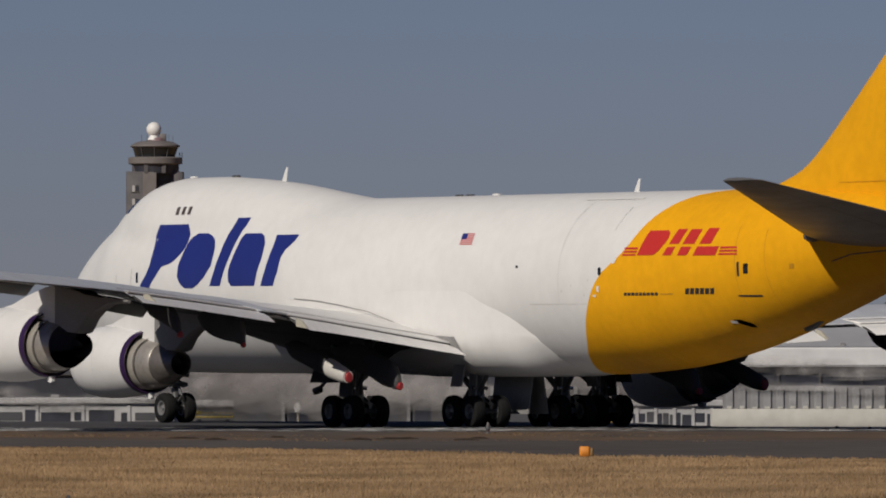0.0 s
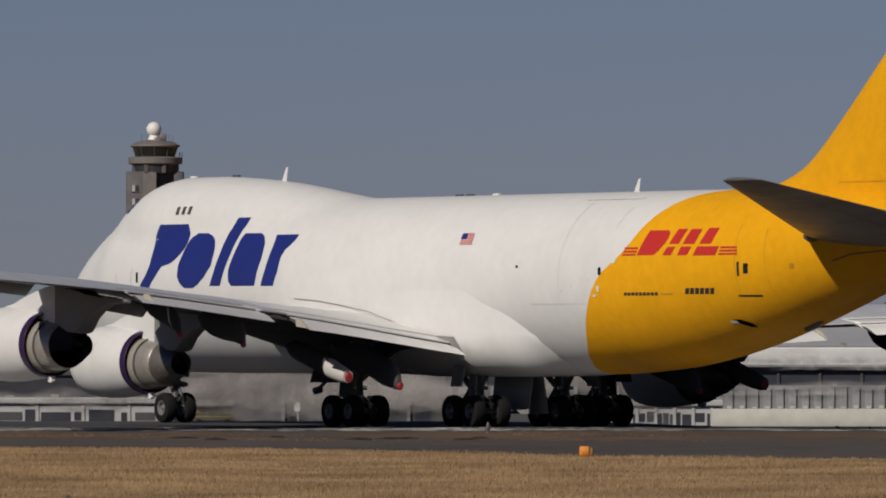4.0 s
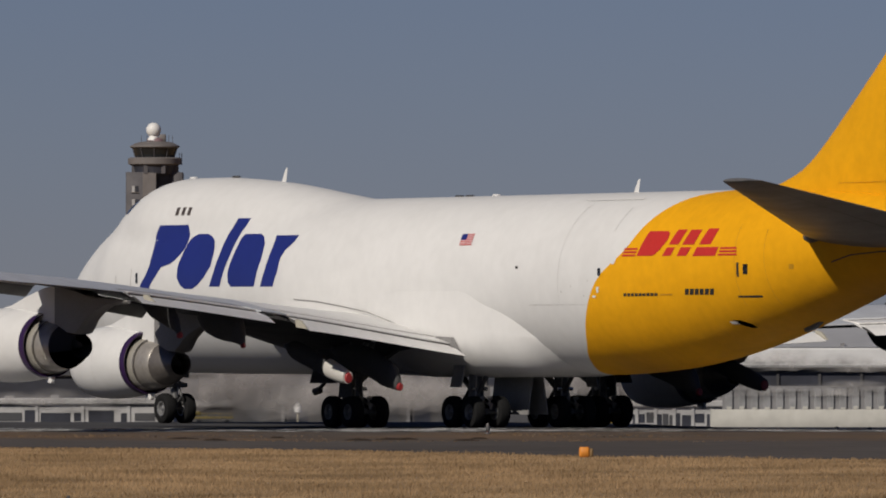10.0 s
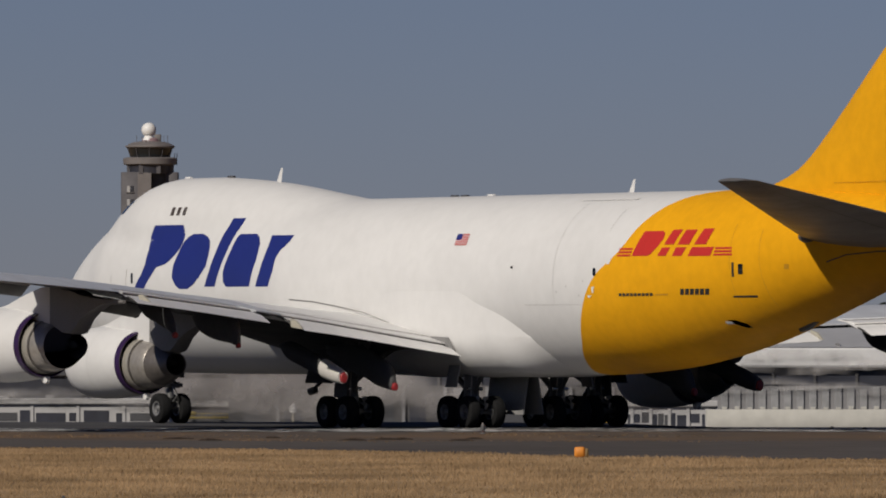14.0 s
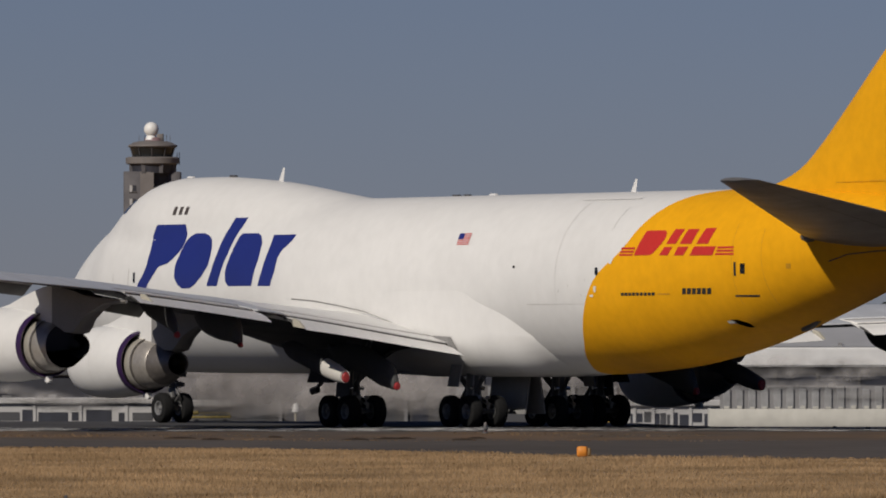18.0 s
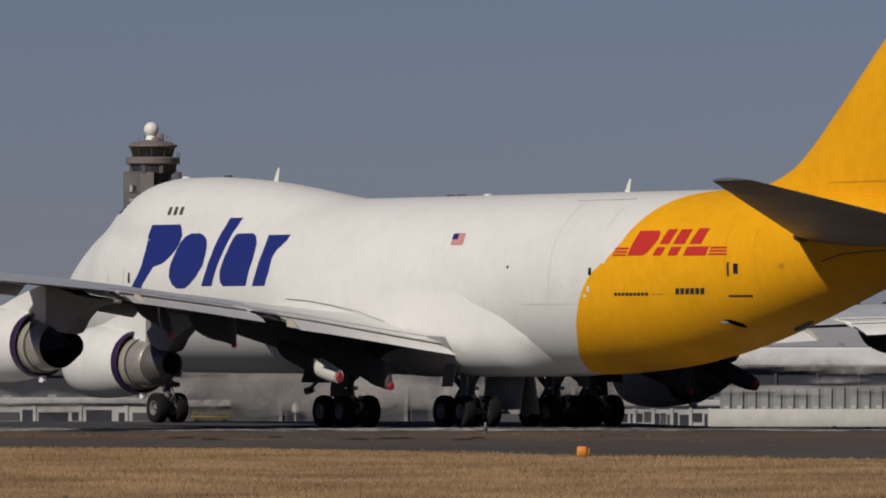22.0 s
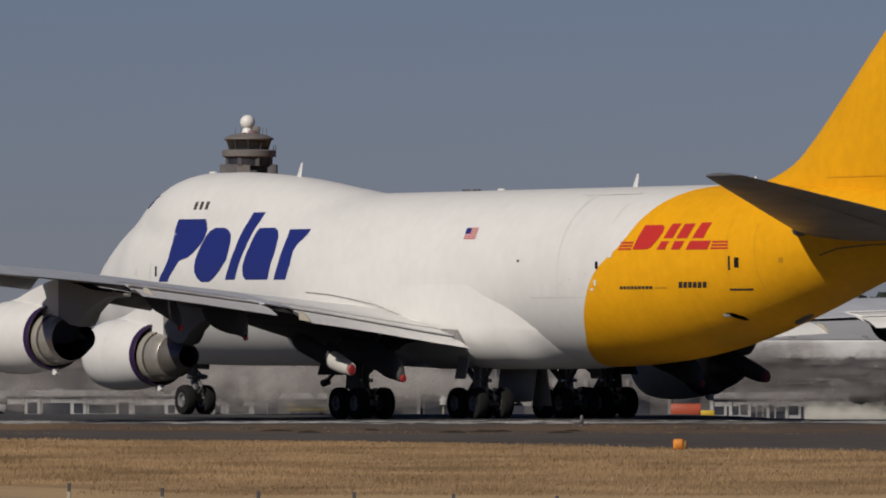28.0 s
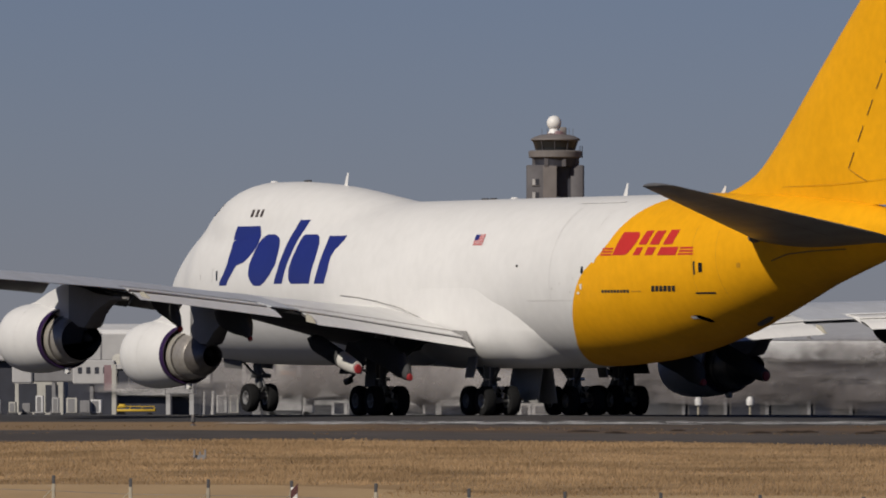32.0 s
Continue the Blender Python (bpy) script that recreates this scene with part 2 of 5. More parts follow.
def block(x0, x1, y0, y1, z0, z1, bevel=0.0):
    """A box; with a bevel its upright and level edges are cut."""
    b = bevel
    if not b:
        v = [(x, y, z) for z in (z0, z1) for x, y in ((x0, y0), (x1, y0), (x1, y1), (x0, y1))]
        return v, [(3, 2, 1, 0), (4, 5, 6, 7), (0, 1, 5, 4), (1, 2, 6, 5), (2, 3, 7, 6), (3, 0, 4, 7)]
    ring = lambda z, c: [(x0 + b + c, y0 + c, z), (x1 - b - c, y0 + c, z), (x1 - c, y0 + b + c, z), (x1 - c, y1 - b - c, z),
                         (x1 - b - c, y1 - c, z), (x0 + b + c, y1 - c, z), (x0 + c, y1 - b - c, z), (x0 + c, y0 + b + c, z)]
    return loft([ring(z0, b * 0.7), ring(z0 + b, 0), ring(z1 - b, 0), ring(z1, b * 0.7)])


def tube(p, q, r, r2=None, n=12, cap=True):
    p, q = Vector(p), Vector(q)
    d = (q - p).normalized()
    u = d.orthogonal().normalized()
    w = d.cross(u)
    r2 = r if r2 is None else r2
    return loft([[tuple(c + (u * math.cos(a) + w * math.sin(a)) * rr) for a in (2 * math.pi * i / n for i in range(n))] for c, rr in ((p, r), (q, r2))], cap)


def revolve(profile, centre=(0, 0, 0), axis="x", n=40, cap=False):
    """profile: (along, radius) pairs turned round the axis."""
    rings = []
    for a, r in profile:
        ring = []
        for i in range(n):
            t = 2 * math.pi * i / n
            c, s = r * math.cos(t), r * math.sin(t)
            p = (a, c, s) if axis == "x" else (c, a, s) if axis == "y" else (c, s, a)
            ring.append((p[0] + centre[0], p[1] + centre[1], p[2] + centre[2]))
        rings.append(ring)
    return loft(rings, cap)


def pchip(pts):
    """A smooth curve through (x, y) pairs that does not overshoot."""
    x, y = np.array(pts, float).T
    hs, d = np.diff(x), np.diff(y) / np.diff(x)
    m = np.zeros(len(x))
    for i in range(1, len(x) - 1):
        if d[i - 1] * d[i] > 0:
            w1, w2 = 2 * hs[i] + hs[i - 1], hs[i] + 2 * hs[i - 1]
            m[i] = (w1 + w2) / (w1 / d[i - 1] + w2 / d[i])
    m[0], m[-1] = d[0], d[-1]

    def at(q):
        q = min(max(q, x[0]), x[-1])
        i = min(int(np.searchsorted(x, q, "right")) - 1, len(hs) - 1)
        t = (q - x[i]) / hs[i]
        return float(y[i] * (1 + 2 * t) * (1 - t) ** 2 + m[i] * hs[i] * t * (1 - t) ** 2 + y[i + 1] * t * t * (3 - 2 * t) + m[i + 1] * hs[i] * t * t * (t - 1))
    return at


# ---- ground ----
def crest(x):
    """How far off the level stretch ends; beyond it the field falls away."""
    t = min(1, max(0, (x - 5.5) / 7.0))
    return 434 - 36 * t * t * (3 - 2 * t)


def lie(x, y):
    d = y - crest(x)
    return 0.0 if d <= 0 else -0.0071 * min(d, 1250) - 0.01 * min(1, d / 8)


def sheet(name, xs, ys, material, lift, label, wob=0.0, near=None, far=None):
    """A strip of ground; near and far give its edges along x where they are not straight."""
    verts = []
    for j, y in enumerate(ys):
        for x in xs:
            yy = y
            if near or far:
                a, b = near(x) if near else ys[0], far(x) if far else ys[-1]
                yy = a + (b - a) * (y - ys[0]) / (ys[-1] - ys[0])
            if wob and j in (0, len(ys) - 1):
                yy += wob * (noise.noise(Vector((x * 0.16, y, 0))) + 0.6 * noise.noise(Vector((x * 0.6, y, 3))))
            verts.append((x, yy, lie(x, yy) + lift))
    k = len(xs)
    faces = [(j * k + i, j * k + i + 1, (j + 1) * k + i + 1, (j + 1) * k + i) for j in range(len(ys) - 1) for i in range(k - 1)]
    return tagged(mesh(name, verts, faces, material, smooth=False), label, name.replace("_", " "), kind="structure")


XS = [-2500, -1200, -600, -300, -150, -90] + [x * 1.5 for x in range(-40, 41)] + [90, 150, 300, 600, 1200, 2500]
YS = [-1500, -600, -200, -60, 0, 60, 120] + list(range(160, 380, 20)) + [380 + 3 * i for i in range(27)] + [480, 540, 620, 760, 950, 1200, 1584, 1700, 2400, 3400, 4900]
sheet("ground", XS, YS, GRASS, 0, "flat airfield with dry tan winter grass")
XR = [-400, -200, -90] + list(range(-60, 61, 2)) + [90, 200, 400]
ROAD_NEAR = pchip([(-400, 312), (-34, 312), (-24, 313), (-17, 320), (-13, 318), (-4, 311), (2, 298), (6, 289), (12, 284), (22, 281), (400, 281)])
ROAD_FAR = pchip([(-400, 357), (-24, 357), (-16, 350), (-8, 343), (400, 341)])
TAXI_NEAR = pchip([(-400, 394), (-23, 393), (-18, 386), (-12, 378), (400, 377)])
sheet("service_road", XR, [300, 310, 320, 330, 340], ROADA, 0.010, "grey asphalt perimeter road across the dry grass", wob=1.6, near=ROAD_NEAR, far=lambda x: ROAD_FAR(x) + 2)
sheet("verge", XR, [340, 350, 360, 370, 380], VERGE, 0.012, "worn verge of dry grass and soil between the road and the taxiway", wob=2.0, near=ROAD_FAR, far=lambda x: TAXI_NEAR(x) + 2)
sheet("taxiway", XR, [377] + [380 + 3 * i for i in range(22)] + [450, 470, 500, 540, 620, 760, 950, 1200, 1584, 1700], ASPH, 0.014, "dark asphalt taxiway, runway and apron pavement", wob=1.2, near=TAXI_NEAR)
sheet("mown_strip", XR, [-120, 60, 140, 180, 218], MOWN, 0.008, "smooth mown strip of pale dry grass", wob=1.5, far=pchip([(-400, 219), (-12, 218), (-9, 210), (-5, 203), (400, 200)]))
# the white stripes are worn down to patches
rs = np.random.RandomState(5)
for name, y0, y1, count, x0 in (("edge_marking", 381.0, 393.0, 2200, -21), ("centre_marking", 385.0, 388.6, 3200, -23), ("second_marking", 394.0, 396.6, 260, -22)):
    MV, MF = [], []
    for i in range(count):
        x, y = x0 + (66 - x0) * rs.rand(), y0 + (y1 - y0) * rs.rand() ** (0.8 if y0 < 390 else 1)
        if noise.noise(Vector((x * 0.25, y * 0.3, 5))) < -0.22:
            continue
        w, d = 0.10 + 0.55 * rs.rand() ** 2, 0.18 + 0.6 * rs.rand()
        o = len(MV)
        for a in range(7):
            t = 2 * math.pi * a / 7
            k = 0.7 + 0.5 * rs.rand()
            px, py = x + w * k * math.cos(t), y + d * k * math.sin(t)
            MV.append((px, py, lie(px, py) + 0.020 + 0.002 * (i % 3)))
        MF.append(tuple(range(o, o + 7)))
    tagged(mesh(name, MV, MF, LINE, smooth=False), "worn and broken white painted stripe on the pavement", "marking", kind="structure")

# dry tufts over the near field
rs = np.random.RandomState(7)
TV, TF = [], []
for i in range(110000):
    y = 200 + 125 * rs.rand() ** 0.8
    x = (rs.rand() * 0.135 - 0.088) * y
    if y > ROAD_NEAR(x) - 0.5 + 2 * rs.rand() or (x < -9 and y < 217 + 2 * rs.rand()):
        continue
    hgt = (0.03 + 0.05 * rs.rand()) * (1.25 if noise.noise(Vector((x * 0.22, y * 0.05, 0))) > 0.05 else 0.8)
    w, a = 0.004 + 0.009 * rs.rand(), (rs.rand() - 0.5) * 1.3
    lean = (rs.rand(2) - 0.5) * 0.05
    o = len(TV)
    c, s = math.cos(a) * w, math.sin(a) * w
    TV += [(x - c, y - s, -0.01), (x + c, y + s, -0.01), (x + c * 0.5 + lean[0], y + s * 0.5 + lean[1], hgt), (x - c * 0.4 + lean[0] * 0.6, y - s * 0.4 + lean[1], hgt * 0.86)]
    TF += [(o, o + 1, o + 2, o + 3)]
tagged(mesh("dry_grass", TV, TF, BLADE, smooth=False), "dry straw-coloured winter grass over the near airfield", "grass", kind="stuff")

# sparse clumps on the worn verge
TV, TF = [], []
for i in range(9000):
    x, y = -45 + 85 * rs.rand(), 338 + 37 * rs.rand()
    if noise.noise(Vector((x * 0.12, y * 0.09, 2))) < 0.12:
        continue
    w, hgt, a = 0.02 + 0.05 * rs.rand(), 0.015 + 0.03 * rs.rand(), math.pi * rs.rand()
    o, ca, sa2 = len(TV), math.cos(a) * w, math.sin(a) * w
    TV += [(x - ca, y - sa2, 0), (x + ca, y + sa2, 0), (x + ca * 0.6, y + sa2 * 0.6, hgt), (x - ca * 0.5, y - sa2 * 0.5, hgt * 0.8)]
    TF += [(o, o + 1, o + 2, o + 3)]
tagged(mesh("verge_grass", TV, TF, CLUMP, smooth=False), "thin dry grass clumps on the brown verge", "grass", kind="stuff")

# ---- the freighter ----
# nose at station 0, stations run aft; y to its left, z up from the ground
ORIGIN = 33.4


def A(s, y, z):
    return (ORIGIN - s, y, z)


BODY_TOP = pchip([(0, 4.5), (0.15, 4.95), (0.5, 5.4), (1.5, 6.3), (3, 7.33), (5, 8.3), (7, 8.7), (10, 8.8), (16, 8.92), (53, 8.93), (58, 8.85), (64, 8.45), (68.6, 7.75)])
BODY_LOW = pchip([(0, 4.5), (0.15, 4.1), (0.5, 3.7), (1.5, 3.1), (3, 2.6), (5, 2.25), (8, 2.08), (14, 2.02), (42, 2.03), (46.4, 2.22), (49.2, 2.52), (52.3, 3.05), (55.4, 3.76), (58.1, 4.45), (60.4, 5.05), (63, 5.6), (65.7, 6.15), (68.6, 6.9)])
BODY_HALF = pchip([(0, 0.02), (0.15, 0.5), (0.5, 0.95), (1.5, 1.51), (3, 2.01), (5, 2.42), (7, 2.92), (10, 3.13), (14, 3.25), (44, 3.25), (48, 3.18), (52, 2.93), (56, 2.48), (60, 1.92), (64, 1.25), (67, 0.7), (68.6, 0.38)])
HUMP_HALF = pchip([(2, 1.55), (3, 1.94), (5, 1.77), (7, 2.11), (10, 2.57), (13, 2.5), (27, 2.5)])
HUMP = pchip([(2.53, 6.3), (3.53, 7.15), (4.53, 7.95), (5.53, 8.75), (6.53, 9.28), (7.48, 9.62), (8.37, 9.82), (9.7, 9.94), (12, 9.94), (14, 9.87), (16.7, 9.70), (19.2, 9.45), (21, 9.23), (23.2, 8.96), (25, 8.6), (27, 8.0)])


def section(s, phi):
    zt, zb, hw = BODY_TOP(s), BODY_LOW(s), BODY_HALF(s)
    zc = 0.5 * (zt + zb)
    b = 0.5 * (zt - zb)
    c, n = math.cos(phi), math.sin(phi)
    r = 1 / math.sqrt((c / max(hw, 1e-3)) ** 2 + (n / max(b, 1e-3)) ** 2)
    if 2.53 < s < 27:
        ru = HUMP_HALF(s)
        off = HUMP(s) - ru - zc
        disc = (n * off) ** 2 - (off * off - ru * ru)
        if disc > 0:
            t = n * off + math.sqrt(disc)
            if t > 0:
                r = (r ** 80 + t ** 80) ** (1 / 80)
    return r * c, zc + r * n


def side(s, z, out=0.0, hand=1):
    """The point of the skin at that station and height."""
    lo, hi = radians(-88), radians(89)
    for _ in range(26):
        mid = 0.5 * (lo + hi)
        if section(s, mid)[1] < z:
            lo = mid
        else:
            hi = mid
    y, zz = section(s, lo)
    y2, z2 = section(s, lo + 0.02)
    t = Vector((y2 - y, z2 - zz)).normalized()
    return A(s, hand * (y + t.y * out), zz - t.x * out)


plane = tagged(new("cargo_airplane"), "white and yellow four-engined cargo jumbo jet on the runway", "airplane")
PHI = [radians(-90 + 360 * i / 72) for i in range(72)]
EDGE = pchip([(1.9, 42.06), (2.1, 42.1), (2.22, 42.3), (2.45, 42.75), (2.92, 43.4), (3.15, 43.75), (3.6, 44.2), (4.15, 44.65), (5.69, 45.95), (6.73, 47.6), (7.5, 48.15), (8.2, 48.8), (8.7, 49.7), (8.93, 51.0)])
EDGES = [EDGE(section(45.75 + 1.75 * math.sin(p), p)[1]) for p in PHI]


def ring(s):
    return [A(s, *section(s, p)) for p in PHI]


def ring_to(t):
    """Rings that bend from an upright one to the paint's slanted edge (0..1) and on (1..2)."""
    out = []
    for p, e in zip(PHI, EDGES):
        s = 42 + (e - 42) * t if t <= 1 else e + (54 - e) * (t - 1)
        out.append(A(s, *section(s, p)))
    return out


front = [0.02, 0.15, 0.3, 0.5, 0.8, 1.1, 1.5, 2, 2.5] + [3 + 0.5 * i for i in range(49)] + list(range(28, 43))
mesh("fuselage", *loft([ring(s) for s in front] + [ring_to(t / 8) for t in range(1, 9)]), WHITE, plane, "glossy white painted fuselage with a humped upper deck")
mesh("tail_section", *loft([ring_to(1 + t / 12) for t in range(0, 13)] + [ring(s) for s in (54.5, 55.5, 56.5, 57.5, 58.5, 59.5, 60.5, 61.5, 62.5, 63.5, 64.5, 65.5, 66.5, 67.5, 68.2, 68.6)]), YELLOW, plane, "yellow painted rear fuselage")


def decal(name, rows, material, parent=plane, label="", lift=0.012, cols=3, hand=1, steps=5):
    """A thin painted shape on the skin: rows of height, front station, rear station."""
    fine = []
    for (z0, a0, b0), (z1, a1, b1) in zip(rows, rows[1:]):
        n = max(1, int(abs(z0 - z1) / 0.12)) if steps > 1 else 1
        fine += [(z0 + (z1 - z0) * i / n, a0 + (a1 - a0) * i / n, b0 + (b1 - b0) * i / n) for i in range(n)]
    fine.append(rows[-1])
    verts, k = [], cols + 1
    for z, a, b in fine:
        for i in range(k):
            verts.append(side(a + (b - a) * i / cols, z, lift, hand))
    faces = [(j * k + i, j * k + i + 1, (j + 1) * k + i + 1, (j + 1) * k + i) for j in range(len(fine) - 1) for i in range(cols)]
    return mesh(name, verts, faces, material, parent, label)


# blue slanted forms of the operator's mark
STROKE_A = [(8.0, 10.96, 13.2), (7.84, 10.88, 13.35), (7.53, 10.76, 13.62), (7.25, 10.87, 13.75), (7.02, 11.01, 13.72), (6.79, 11.06, 13.5), (6.57, 11.08, 13.2), (6.43, 11.11, 12.9), (6.3, 11.08, 12.17), (5.98, 10.9, 11.84), (5.62, 10.53, 11.42), (5.45, 10.45, 11.3)]
STROKE_B = [(7.62, 14.25, 15.05), (7.5, 13.95, 15.55), (7.34, 13.82, 15.9), (7.07, 13.78, 16.16), (6.77, 13.72, 16.28), (6.32, 13.6, 16.3), (5.87, 13.66, 15.86), (5.58, 13.96, 15.4), (5.42, 14.33, 14.98)]
STROKE_C = [(8.22, 17.01, 17.95), (7.66, 16.74, 17.7), (7.21, 16.78, 17.7), (6.76, 16.78, 17.65), (6.08, 16.62, 17.42), (5.5, 16.36, 17.2)]
STROKE_D = [(7.58, 18.1, 19.4), (7.46, 18.0, 19.75), (7.19, 17.98, 20.1), (6.85, 17.95, 20.22), (6.52, 17.86, 20.25), (6.07, 17.76, 20.12), (5.67, 17.86, 20.02), (5.49, 18.1, 19.95)]
STROKE_E = [(7.5, 20.71, 22.48), (7.3, 20.8, 22.43), (7.08, 20.85, 22.2), (6.92, 20.85, 21.95), (6.61, 20.82, 21.76), (6.06, 20.7, 21.73), (5.48, 20.46, 21.45)]
for rows in (STROKE_A, STROKE_B, STROKE_C, STROKE_D, STROKE_E):
    decal("painted_mark", rows, BLUE, label="slanted dark blue painted shape")
BARS_A = [[(7.39, 48.8, 50.05), (7.3, 48.76, 50.22), (7.11, 48.7, 50.26), (6.9, 48.62, 50.12), (6.7, 48.55, 49.9), (6.55, 48.5, 49.72), (6.47, 48.47, 49.5)]]
BARS_B = [[(7.43, 50.68, 51.29), (6.88, 50.43, 51.05)], [(7.42, 51.54, 52.26), (6.87, 51.3, 52.05)]]
BARS_C = [[(6.77, 50.36, 50.88), (6.46, 50.14, 50.69)], [(6.77, 51.25, 51.92), (6.45, 51.1, 51.69)]]
BARS_D = [[(7.45, 52.66, 53.32), (6.87, 52.37, 53.1)], [(6.77, 52.28, 53.62), (6.44, 52.09, 53.47)]]
BARS_E = [[(6.77, 47.49, 48.42), (6.70, 47.49, 48.42)], [(6.65, 47.48, 48.41), (6.58, 47.47, 48.4)], [(6.53, 47.46, 48.37), (6.46, 47.44, 48.36)]]
BARS_F = [[(6.76, 53.73, 54.69), (6.69, 53.71, 54.71)], [(6.64, 53.7, 54.72), (6.57, 53.68, 54.73)], [(6.52, 53.66, 54.74), (6.45, 53.64, 54.75)]]
for rows in BARS_A + BARS_B + BARS_C + BARS_D + BARS_E + BARS_F:
    decal("painted_stripe", rows, RED, label="red slanted painted bar")

# flag: red and white stripes with a blue corner
flag = decal("flag", [(7.41, 35.22, 36.12), (6.98, 35.32, 36.22)], mat("flag_white", (0.612, 0.578, 0.578), 0.5), label="small striped painted flag", lift=0.012)
for i in range(7):
    z = 7.41 - 0.43 * i / 6.5
    decal("flag_stripe", [(z, 35.22 + 0.1 * (7.41 - z) / 0.43, 36.12 + 0.1 * (7.41 - z) / 0.43), (z - 0.034, 35.23 + 0.1 * (7.41 - z) / 0.43, 36.13 + 0.1 * (7.41 - z) / 0.43)], RED, flag, lift=0.018, steps=1)
decal("flag_corner", [(7.41, 35.22, 35.62), (7.19, 35.27, 35.67)], BLUE, flag, lift=0.022, steps=1)

# windows, doors, small marks
for s in (11.98, 12.45, 12.91):
    decal("upper_window", [(8.71, s - 0.12, s + 0.12), (8.39, s - 0.06, s + 0.18)], UPWIN, label="small dark upper deck window")
decal("door_window", [(6.08, 9.99, 10.16), (5.67, 10.08, 10.26)], GLASS)
decal("door_window", [(6.04, 45.93, 46.07), (5.99, 45.90, 46.10), (5.80, 45.92, 46.14), (5.75, 45.97, 46.1)], GLASS, label="small dark window")
decal("door_window", [(6.13, 55.1, 55.37), (5.76, 55.04, 55.3)], GLASS, label="small dark door window")
decal("door_handle", [(6.19, 54.74, 54.86), (5.67, 54.68, 54.8)], INK)
decal("outflow_port", [(6.15, 39.92, 40.08), (6.06, 39.94, 40.11)], INK)
decal("drain_port", [(6.11, 57.65, 57.91), (5.93, 57.6, 57.84)], SEAMY)
for k in range(6):
    decal("marking_bar", [(5.24, 51.59 + 0.29 * k, 51.59 + 0.29 * k + 0.22), (5.02, 51.49 + 0.29 * k, 51.49 + 0.29 * k + 0.22)], INK, label="dark painted bar")
for k in range(9):
    decal("marking_bar", [(5.09, 47.67 + 0.25 * k, 47.67 + 0.25 * k + 0.19), (4.98, 47.64 + 0.25 * k, 47.64 + 0.25 * k + 0.19)], INK, label="dark painted bar")
decal("marking_bar", [(5.06, 50.03, 50.78), (5.0, 50.0, 50.75)], SEAMY, label="faint painted bar")
decal("marking_bar", [(4.98, 54.45, 55.7), (4.91, 54.41, 55.65)], INK, label="dark painted bar")
decal("access_scoop", [(4.08, 53.4, 53.75), (3.95, 53.5, 54.1), (3.8, 53.9, 54.15)], DARK_TONE, label="small dark air outlet")
decal("access_flap", [(4.04, 53.2, 53.5), (3.94, 53.2, 53.6)], WHITE)


def seam(a, za, b, zb, w=0.03, m=SEAM):
    """A panel joint: level or upright."""
    if abs(za - zb) < 0.01:
        decal("panel_seam", [(za, a, b), (za - w, a, b)], m, lift=0.006, cols=max(2, int((b - a) / 1.5)), steps=1)
    else:
        decal("panel_seam", [(za, a, a + w), (zb, b, b + w)], m, lift=0.006, cols=1)


seam(40.9, 4.69, 45.0, 4.69)
seam(45.2, 4.74, 50.0, 4.72, m=SEAMY)
seam(43.0, 8.55, 43.1, 4.75, 0.02)
seam(46.3, 8.3, 46.3, 7.4, 0.02)
# door hinge fairing in a brighter white that paints its highlight
decal("door_hinge_fairing", [(8.66, 42.1, 46.2), (8.60, 42.1, 46.2)], DOME, lift=0.02, cols=4, steps=1)
seam(54.6, 7.6, 54.6, 4.6, 0.022, SEAMY)
seam(56.3, 7.4, 56.3, 4.6, 0.022, SEAMY)
for (a, za), (b, zb) in zip(((59.9, 6.2), (61.0, 6.45), (62.6, 6.56)), ((61.0, 6.45), (62.6, 6.56), (64.6, 6.62))):
    q = [side(a, za, 0.012), side(b, zb, 0.012), side(b, zb - 0.045, 0.012), side(a, za - 0.045, 0.012)]
    mesh("panel_seam", q, [(0, 1, 2, 3)], INK, plane, smooth=False)
for s, z in ((44.0, 5.4), (43.3, 5.2), (44.9, 5.05), (45.2, 5.6)):
    decal("static_port", [(z, s, s + 0.07), (z - 0.07, s, s + 0.07)], SEAM, steps=1, cols=1)

# chipped edge of the yellow paint
for s, z, w, h in ((46.9, 6.34, 0.22, 0.16), (45.9, 5.34, 0.14, 0.22), (45.62, 5.02, 0.2, 0.08), (47.6, 6.9, 0.1, 0.1)):
    decal("paint_chip", [(z, s - 0.4 * w, s + w), (z - 0.4 * h, s - 0.5 * w, s + 0.6 * w), (z - h, s - 0.4 * w, s + 0.5 * w)], WHITE, lift=0.014, cols=2, steps=1, label="chip of white under the yellow paint")
# outline of the forward door
seam(9.55, 6.25, 9.62, 5.55, 0.03, DKSEAM)
seam(8.15, 6.0, 8.2, 5.7, 0.03, DKSEAM)
# antennas and vents on the crown
for s, z, tall in ((16.6, 9.70, 0.55), (43.4, 8.92, 0.5), (52.1, 8.92, 0.28)):
    v, f = loft([[A(s - 0.16, 0, z - 0.05), A(s + 0.02, 0.04, z - 0.05), A(s + 0.24, 0, z - 0.05), A(s + 0.02, -0.04, z - 0.05)],
                 [A(s + 0.22, 0, z + tall), A(s + 0.28, 0.02, z + tall), A(s + 0.36, 0, z + tall), A(s + 0.28, -0.02, z + tall)]])
    mesh("blade_antenna", v, f, WHITE, plane, "white swept blade antenna")
for s, z in ((9.3, 9.93), (12.8, 9.93), (30.4, 8.92), (31.2, 8.92), (33.2, 8.92)):
    mesh("crown_vent", *block(ORIGIN - s - 0.2, ORIGIN - s + 0.2, -0.1, 0.1, z - 0.03, z + 0.07, 0.03), WHITE if s < 10 or s > 32 else DKGREY, plane)
